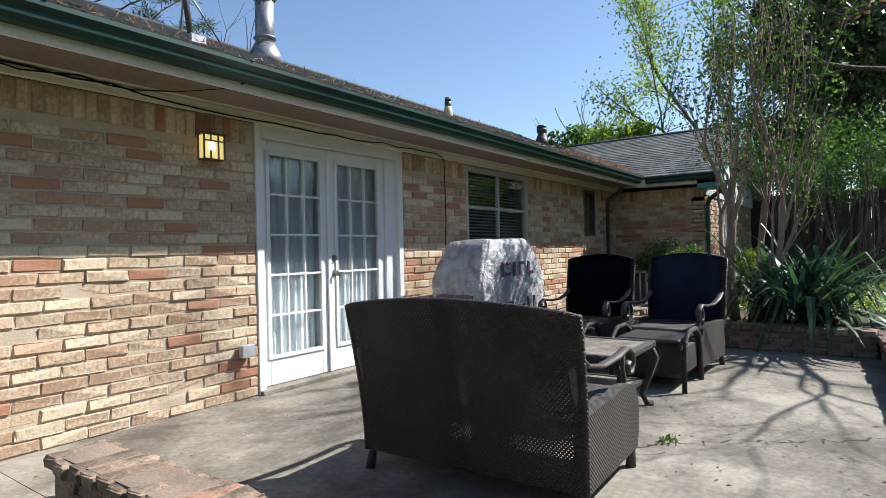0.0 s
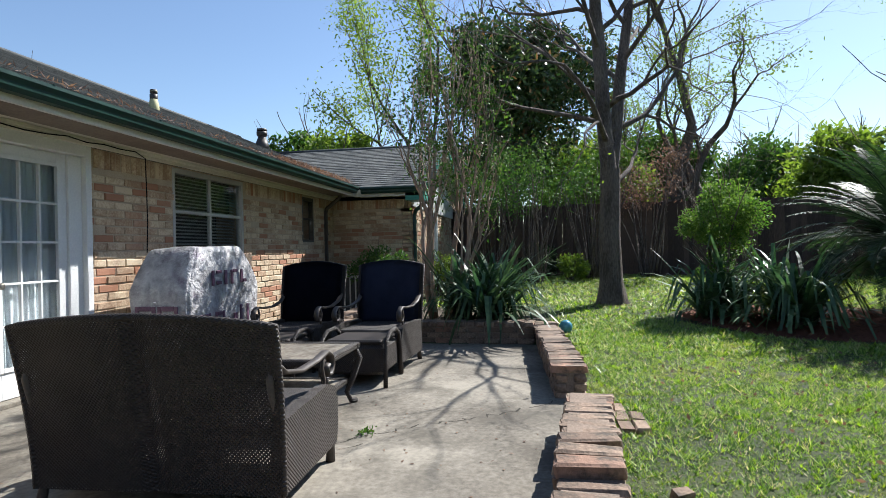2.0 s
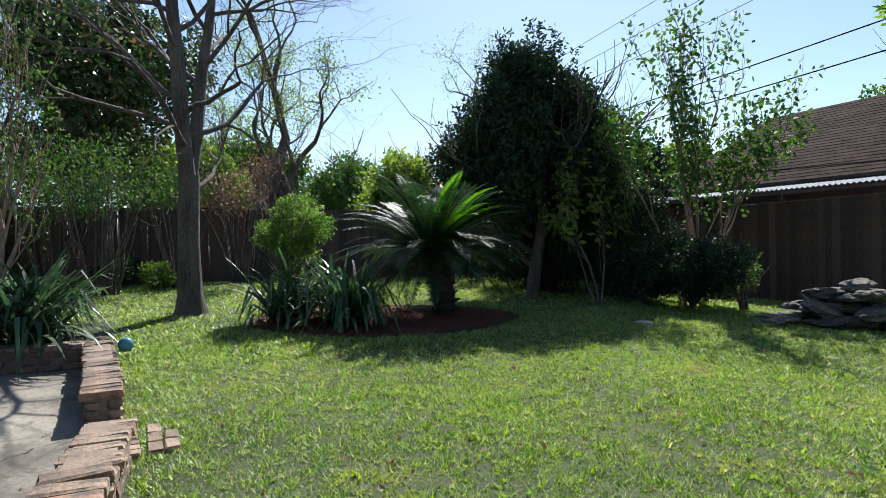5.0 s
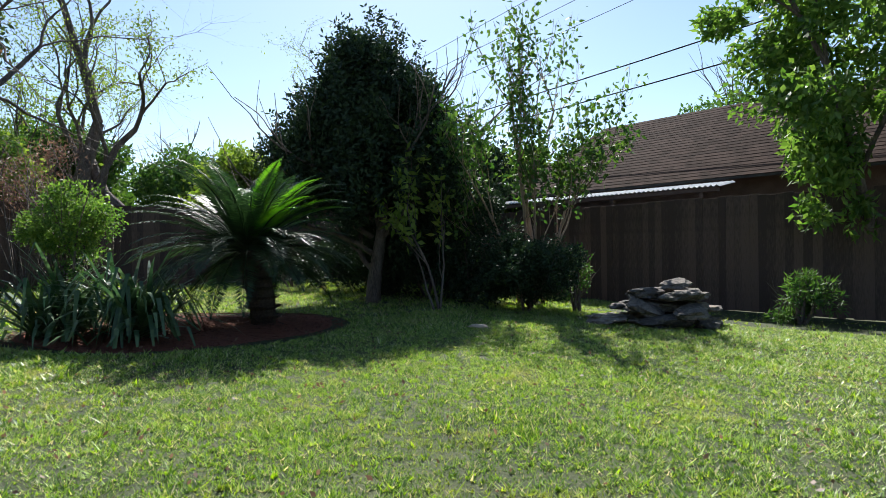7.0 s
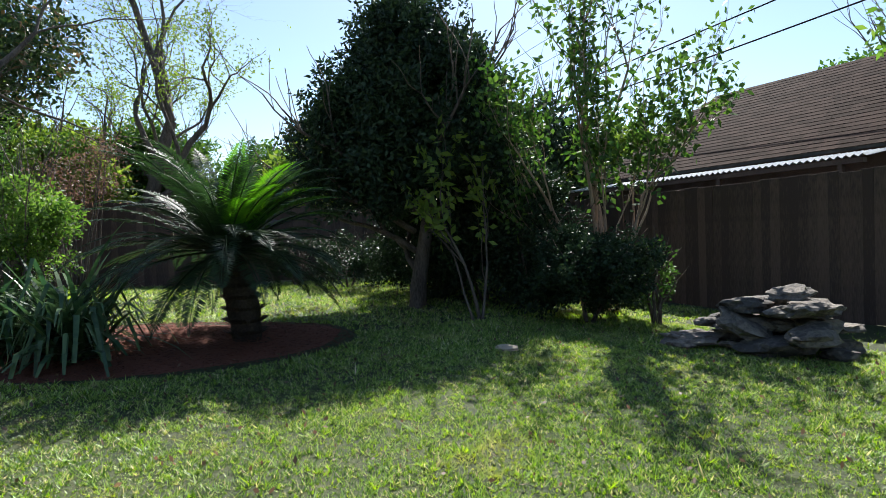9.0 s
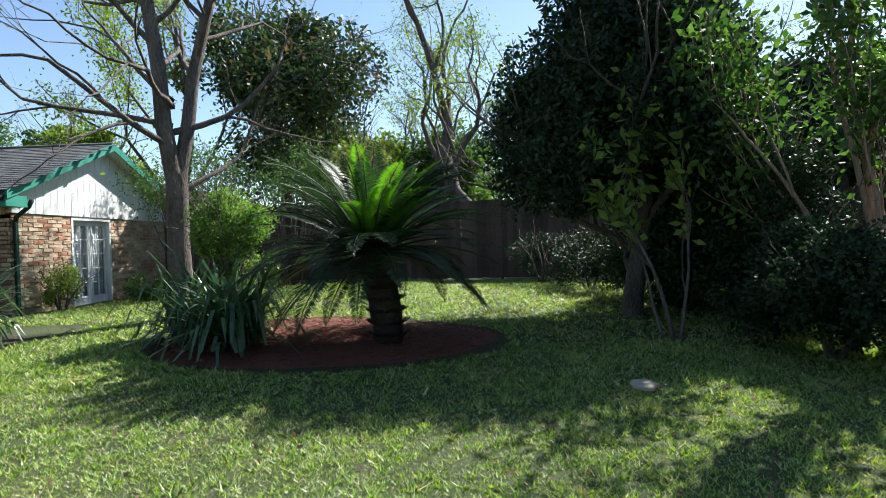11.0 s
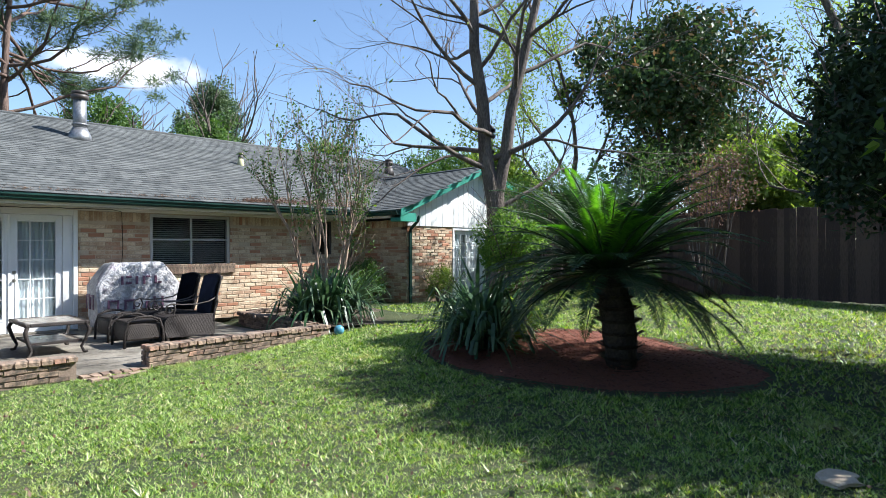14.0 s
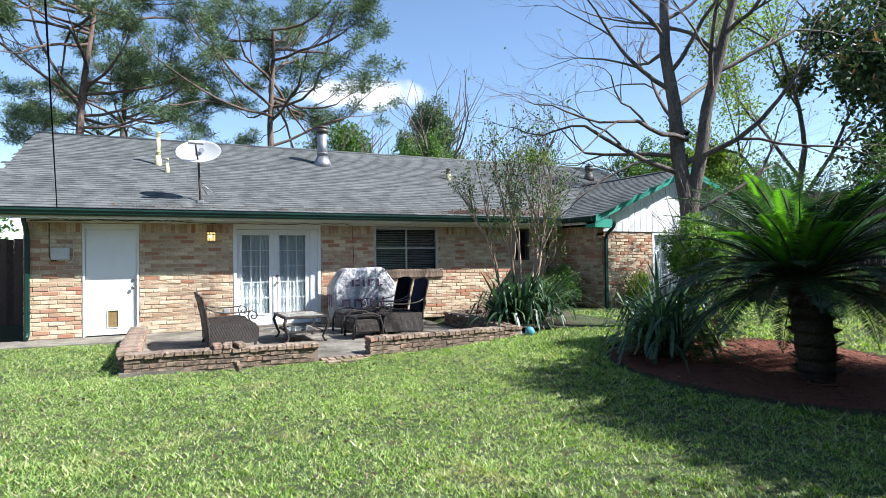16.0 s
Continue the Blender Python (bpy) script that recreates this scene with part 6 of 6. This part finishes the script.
def back_panel(w, h0, h1, lean, mt, parent, seam=False, z_arch=0.05, name="backrest"):
    """A reclined, gently curved woven back with an arched top: thick, with a rim."""
    b = bmesh.new()
    nu, nv = 22, 12
    def at(u, v, off):
        z = h0 + (h1 - h0 + z_arch * (1 - u * u)) * v
        x = -0.36 - lean * v ** 1.4 + 0.06 * u * u * v - off
        if seam:
            x += 0.03 * math.exp(-((u + 0.02) / 0.06) ** 2)
        return Vector((x, u * w / 2 * (1 + 0.04 * v), z))
    front = [[b.verts.new(at(-1 + 2 * i / nu, j / nv, 0)) for j in range(nv + 1)] for i in range(nu + 1)]
    rear = [[b.verts.new(at(-1 + 2 * i / nu, j / nv, 0.022)) for j in range(nv + 1)] for i in range(nu + 1)]
    for i in range(nu):
        for j in range(nv):
            b.faces.new((front[i][j], front[i + 1][j], front[i + 1][j + 1], front[i][j + 1])).smooth = True
            b.faces.new((rear[i][j], rear[i][j + 1], rear[i + 1][j + 1], rear[i + 1][j])).smooth = True
    part(name, b, mt, parent)
    rim = [at(-1, j / nv, 0.011) for j in range(nv + 1)] + [at(-1 + 2 * i / nu, 1, 0.011) for i in range(1, nu + 1)] + [at(1, 1 - j / nv, 0.011) for j in range(1, nv + 1)]
    part("rim", tube(rim, 0.017, 7), M_WICK, parent)
    return at


def armrest(parent, y, s, z=0.60):
    """A flat scrolled metal arm."""
    pts = [(-0.42, y, z + 0.10), (-0.30, y, z + 0.03), (-0.1, y, z - 0.005), (0.12, y, z + 0.0), (0.28, y, z + 0.02), (0.35, y, z - 0.01), (0.37, y, z - 0.06), (0.34, y, z - 0.11), (0.29, y, z - 0.11), (0.27, y, z - 0.07), (0.30, y, z - 0.05)]
    b = bmesh.new()
    add_tube(b, pts, 0.0115, 7)
    for v in b.verts:
        v.co.y = y + (v.co.y - y) * 2.4
    part("armrest", b, M_DARKMETAL, parent, "scrolled dark metal arm")
    part("arm_post", tube([(0.22, y, 0.40), (0.25, y, 0.47), (0.22, y, 0.54), (0.25, y, z + 0.01)], 0.011, 6), M_DARKMETAL, parent)


def side_panel(parent, y):
    """A woven side under the arm, rounded at the front."""
    b = bmesh.new()
    prof = [(-0.38, 0.10), (0.36, 0.10), (0.39, 0.2), (0.39, 0.34), (0.34, 0.42), (0.22, 0.455), (-0.05, 0.44), (-0.38, 0.43)]
    a = [b.verts.new((x, y - 0.03, z)) for x, z in prof]
    c = [b.verts.new((x, y + 0.03, z)) for x, z in prof]
    b.faces.new(a)
    b.faces.new(c[::-1])
    for k in range(len(prof)):
        b.faces.new((a[k], c[k], c[(k + 1) % len(prof)], a[(k + 1) % len(prof)]))
    bmesh.ops.recalc_face_normals(b, faces=b.faces)
    part("side_panel", b, M_WICK, parent)


def seat_thing(name, place, w, h1, lean, rz, label, category, group="", seam=False, cushion=False):
    t = thing(name, place, label, category, group, rz=rz)
    at = back_panel(w, 0.10 if not cushion else 0.3, h1, lean, M_WICKB, t, seam)
    for y in (-w / 2 + 0.02, w / 2 - 0.02):
        side_panel(t, y)
        armrest(t, y, 1)
        part("leg", tube([(0.33, y, 0.0), (0.34, y, 0.12), (0.35, y, 0.2)], [0.028, 0.022, 0.02], 8), M_DARKMETAL, t)
        part("leg", tube([(-0.38, y, 0.0), (-0.35, y, 0.1), (-0.38, y, 0.42), (-0.44, y, 0.62), (-0.42, y, 0.70)], [0.026, 0.022, 0.02, 0.02, 0.018], 8), M_DARKMETAL, t)
    part("front_panel", box(0.33, 0.37, -w / 2 + 0.055, w / 2 - 0.055, 0.12, 0.38, 0.012), M_WICK, t)
    part("seat", box(-0.36, 0.36, -w / 2 + 0.055, w / 2 - 0.055, 0.36, 0.405, 0.015), M_WICK, t)
    if cushion:
        b = bmesh.new()
        nu, nv = 10, 10
        g0 = [[b.verts.new(at(-0.93 + 1.86 * i / nu, 0.12 + 0.9 * j / nv, -0.03 - 0.05 * math.sin(math.pi * min(1, max(0, j / nv))) * (1 - (2 * i / nu - 1) ** 4))) for j in range(nv + 1)] for i in range(nu + 1)]
        for i in range(nu):
            for j in range(nv):
                b.faces.new((g0[i][j], g0[i + 1][j], g0[i + 1][j + 1], g0[i][j + 1])).smooth = True
        bmesh.ops.solidify(b, geom=b.faces[:], thickness=0.025)
        part("back_cushion", b, M_NAVY, t, "navy fabric back cushion")
    return t


seat_thing("loveseat", (2.88, -2.42, 0), 1.20, 0.86, 0.17, 2, "dark brown woven wicker loveseat with metal arms on the patio", "loveseat", seam=True)
c1_ = seat_thing("armchair", (5.92, -2.52, 0), 0.70, 1.0, 0.18, 177, "dark wicker armchair with a navy back cushion", "chair", "chairs round the table", cushion=True)
copy_thing(c1_, pose(5.92, -1.66, 0, 0, 0, 181))


def ottoman(place, rz):
    t = thing("ottoman", place, "low dark wicker ottoman with arched metal sides", "ottoman", "ottomans", rz=rz)
    part("body", box(-0.26, 0.26, -0.27, 0.27, 0.10, 0.36, 0.03), M_WICK, t)
    part("top", box(-0.25, 0.25, -0.25, 0.25, 0.361, 0.40, 0.012), M_WICK, t)
    for y in (-0.29, 0.29):
        part("side_arch", tube([(-0.28, y, 0.0), (-0.27, y, 0.25), (-0.22, y, 0.40), (-0.1, y, 0.455), (0.1, y, 0.455), (0.22, y, 0.40), (0.27, y, 0.25), (0.28, y, 0.0)], 0.02, 7), M_WICK, t)
    return t


o1 = ottoman((5.22, -2.56, 0), 0)
copy_thing(o1, pose(5.22, -1.70, 0, 0, 0, 3))

M_STONETOP = mat("stone_top", (0.20, 0.17, 0.135), (0.36, 0.32, 0.26), 0.25, 5, 30, 0.1, 0.002, stain=((0.12, 0.10, 0.08), 6, 0.55, 0.7))
tb = thing("coffee_table", (4.12, -2.24, 0), "low patio table with a mottled stone top and curved legs", "coffee table", rz=1)
part("tabletop", box(-0.33, 0.33, -0.47, 0.47, 0.440, 0.456, 0.004), M_STONETOP, tb)
fr = bmesh.new()
for e in ((-0.39, -0.331, -0.53, 0.53), (0.331, 0.39, -0.53, 0.53), (-0.33, 0.33, -0.53, -0.471), (-0.33, 0.33, 0.471, 0.53)):
    add_box(fr, e[0], e[1], e[2], e[3], 0.415, 0.462, 0.01)
part("frame", fr, M_WICK, tb)
part("shelf", box(-0.27, 0.27, -0.42, 0.42, 0.17, 0.19, 0.004), M_STONETOP, tb)
sf = bmesh.new()
for e in ((-0.31, -0.271, -0.46, 0.46), (0.271, 0.31, -0.46, 0.46), (-0.27, 0.27, -0.46, -0.421), (-0.27, 0.27, 0.421, 0.46)):
    add_box(sf, e[0], e[1], e[2], e[3], 0.16, 0.196, 0.006)
part("shelf_frame", sf, M_WICK, tb)
for sx in (-1, 1):
    for sy in (-1, 1):
        part("leg", tube([(sx * 0.35, sy * 0.49, 0.43), (sx * 0.385, sy * 0.525, 0.34), (sx * 0.345, sy * 0.485, 0.2), (sx * 0.30, sy * 0.445, 0.09), (sx * 0.325, sy * 0.47, 0.02), (sx * 0.36, sy * 0.50, 0.012)], [0.028, 0.028, 0.024, 0.02, 0.02, 0.024], 8), M_WICK, tb)

# covered grill
M_COVER = mat("grill_cover", (0.27, 0.26, 0.265), (0.56, 0.545, 0.54), 0.45, 5, 9, 0.8, 0.06, stain=((0.15, 0.09, 0.15), 3.2, 0.56, 0.75))
M_PRINT = mat("faded_print", (0.09, 0.04, 0.075), (0.18, 0.09, 0.13), 0.5, 6, 30, 0)
gr = thing("covered_grill", (5.78, -0.62, 0), "barbecue grill under a wrinkled silvery cover with faded purple print", "grill")
b = bmesh.new()
prof = [(0.66, 0.29, 0.10), (0.68, 0.30, 0.3), (0.70, 0.31, 0.55), (0.72, 0.32, 0.78), (0.715, 0.32, 0.84), (0.64, 0.315, 0.96), (0.56, 0.30, 1.08), (0.49, 0.28, 1.18), (0.44, 0.26, 1.235), (0.40, 0.23, 1.25)]
rings = []
for hx, hy, z in prof:
    ring = []
    for k in range(64):
        a = 2 * math.pi * k / 64
        ca, sa = math.cos(a), math.sin(a)
        e = 0.2
        x = hx * math.copysign(abs(ca) ** e, ca)
        y = hy * math.copysign(abs(sa) ** e, sa)
        wv = noise.noise(Vector((x * 4, y * 4, z * 2.2))) * 0.035 + noise.noise(Vector((a * 5, z * 1.2, 3))) * 0.025
        ring.append(b.verts.new((x * (1 + wv), y * (1 + wv * 1.5), z + noise.noise(Vector((x * 3, y * 3, z))) * 0.025)))
    rings.append(ring)
for p, q in zip(rings, rings[1:]):
    for k in range(64):
        b.faces.new((p[k], p[(k + 1) % 64], q[(k + 1) % 64], q[k])).smooth = True
b.faces.new(rings[-1]).smooth = True
part("cover", b, M_COVER, gr)
# printed blocks on the cover, too faded to read
for (xx, zz, w, h) in ((-0.30, 0.93, 0.04, 0.15), (-0.19, 0.99, 0.09, 0.035), (-0.19, 0.88, 0.09, 0.035), (-0.06, 0.93, 0.045, 0.15), (0.06, 0.93, 0.045, 0.15), (0.13, 0.99, 0.07, 0.035), (0.26, 0.93, 0.045, 0.15), (0.33, 0.88, 0.07, 0.035), (-0.52, 0.50, 0.035, 0.18), (-0.44, 0.57, 0.10, 0.035), (-0.37, 0.50, 0.035, 0.18), (-0.25, 0.50, 0.035, 0.18), (-0.18, 0.57, 0.10, 0.035), (-0.11, 0.50, 0.035, 0.18),
                       (0.12, 0.42, 0.07, 0.25), (0.30, 0.40, 0.18, 0.04), (0.24, 0.52, 0.04, 0.2), (0.38, 0.52, 0.04, 0.2)):
    b = bmesh.new()
    add_box(b, xx - w / 2, xx + w / 2, -0.345, -0.332, zz - h / 2, zz + h / 2, 0.004)
    part("print_block", b, M_PRINT, gr)
for yy in (-0.13, 0.10):
    for (dy, zz, w, h) in ((-0.085, 0.56, 0.04, 0.26), (0.085, 0.56, 0.04, 0.26), (0.0, 0.67, 0.13, 0.045)):
        b = bmesh.new()
        add_box(b, -0.735, -0.722, yy + dy - w / 2, yy + dy + w / 2, zz - h / 2, zz + h / 2, 0.004)
        part("print_block", b, M_PRINT, gr)
for sx in (-0.55, 0.55):
    for sy in (-0.2, 0.2):
        part("leg", tube([(sx, sy, 0.0), (sx, sy, 0.2)], 0.025, 8), M_DARKMETAL, gr)
pt = thing("paint_tub", (7.05, -0.75, 0), "small white plastic tub on the patio", "bucket")
part("tub", tube([(0, 0, 0), (0, 0, 0.24), (0, 0, 0.25)], [0.10, 0.125, 0.128], 16), M_WHITE, pt)
part("lid", tube([(0, 0, 0.251), (0, 0, 0.27)], 0.132, 16), M_WHITE, pt)

# slatted air conditioner in the corner
ac = thing("air_conditioner", (10.75, -0.62, 0.0), "grey slatted outdoor air conditioner in the house corner", "air conditioner")
part("base", box(-0.36, 0.36, -0.36, 0.36, -0.1, 0.05), M_CONC, ac)
# near-black block gives the shade behind the slats
part("core", box(-0.30, 0.30, -0.30, 0.30, 0.05, 0.68), M_INSIDE, ac)
part("lid", box(-0.34, 0.34, -0.34, 0.34, 0.68, 0.72, 0.01), M_GREYP, ac)
for k in range(7):
    v = -0.315 + 0.105 * k
    part("slat", box(-0.335, -0.315, v - 0.012, v + 0.012, 0.05, 0.68), M_GREYP, ac)
    part("slat", box(v - 0.012, v + 0.012, -0.335, -0.315, 0.05, 0.68), M_GREYP, ac)

# ---- small things on lawn and patio ----
def stone_mesh(seed, sx, sy, sz):
    b = bmesh.new()
    bmesh.ops.create_icosphere(b, subdivisions=3, radius=1.0)
    r = np.random.default_rng(seed)
    o = Vector(r.uniform(-9, 9, 3))
    for v in b.verts:
        d = v.co.normalized()
        f = 1 + 0.40 * noise.noise(d * 1.5 + o) + 0.18 * noise.noise(d * 3.7 + o)
        v.co = Vector((d.x * f * sx, d.y * f * sy, max(-0.6, min(0.8, d.z * f)) * sz))
    for f in b.faces:
        f.smooth = False
    return b


rk = np.random.default_rng(19)
for k in range(52):
    t = rk.random()
    lay = k // 17
    x = 4.85 + rk.uniform(-0.95, 0.9) * (1 - 0.22 * lay)
    y = -13.9 + rk.uniform(-0.7, 0.6) * (1 - 0.25 * lay)
    s = rk.uniform(0.12, 0.30)
    sz = s * rk.uniform(0.24, 0.5)
    ob = tagged(part("rock", stone_mesh(500 + k, s * 1.25, s, sz), M_ROCK), "flat grey-brown stone stacked in the rock pile", "rock", "rock pile")
    ob.matrix_world = pose(x, y, -0.02 + sz * 0.5 + lay * 0.19, rk.normal() * 8, rk.normal() * 8, rk.uniform(0, 360))
for x, y, s in ((4.35, -14.2, 0.2), (4.15, -13.8, 0.16), (5.6, -13.5, 0.14)):
    ob = tagged(part("rock", stone_mesh(int(x * 100), s, s * 0.8, s * 0.5), M_ROCK), "pale stone at the edge of the rock pile", "rock", "rock pile")
    ob.matrix_world = pose(x, y, -0.02 + s * 0.15, 0, 0, x * 90)
M_BLUE = mat("blue_glaze", (0.06, 0.20, 0.27), (0.11, 0.30, 0.37), 0.2, 4, 30, 0.05, 0.001)
bl_ = thing("glazed_ball", (7.62, -4.47, float(lawn_z(7.62, -4.47)) + 0.07), "blue glazed garden ball beside the brick wall", "garden ball")
b = bmesh.new()
bmesh.ops.create_uvsphere(b, u_segments=20, v_segments=12, radius=0.085)
for f in b.faces:
    f.smooth = True
part("ball", b, M_BLUE, bl_)
part("neck", tube([(0, 0, -0.07), (0, 0, -0.10)], [0.03, 0.045], 12), M_BLUE, bl_)
ss = tagged(part("stepping_stone", stone_mesh(77, 0.14, 0.12, 0.03), M_MORTAR), "pale flat stone lying in the grass", "stone")
ss.matrix_world = pose(6.42, -11.46, float(lawn_z(6.42, -11.46)) + 0.02)
wd = thing("weed", (3.72, -3.05, 0.0), "small green weed growing from the patio crack", "weed")
r = np.random.default_rng(2)
soup("leaves", leaf_quads(r, r.normal(size=(40, 3)) * np.array([0.045, 0.03, 0.008]) + np.array([0, 0, 0.012]), 0.035, 0.018, -0.6), 4, L_MID, wd)
r = np.random.default_rng(23)
n = 900
c = np.stack([r.uniform(-0.5, 7.2, n), -4.2 * r.random(n) ** 0.8, np.full(n, 0.004)], 1)
lv = leaf_quads(r, c, 0.035, 0.014)
lv[:, :, 2] = 0.003 + np.abs(lv[:, :, 2] - 0.004) * 0.15
tagged(soup("fallen_leaves", lv, 4, L_RED), "small dry leaves scattered on the concrete", "leaf litter", kind="stuff")
n = 2200
c = np.stack([r.uniform(-2, 14, n), r.uniform(-14, -5, n), np.zeros(n)], 1)
c[:, 2] = lawn_z(c[:, 0], c[:, 1]) + 0.035
tagged(soup("fallen_leaves", leaf_quads(r, c, 0.045, 0.025), 4, L_RED), "dry leaves scattered through the grass", "leaf litter", kind="stuff")


lay_garden_bricks()
lay_boards()
lay_bricks()
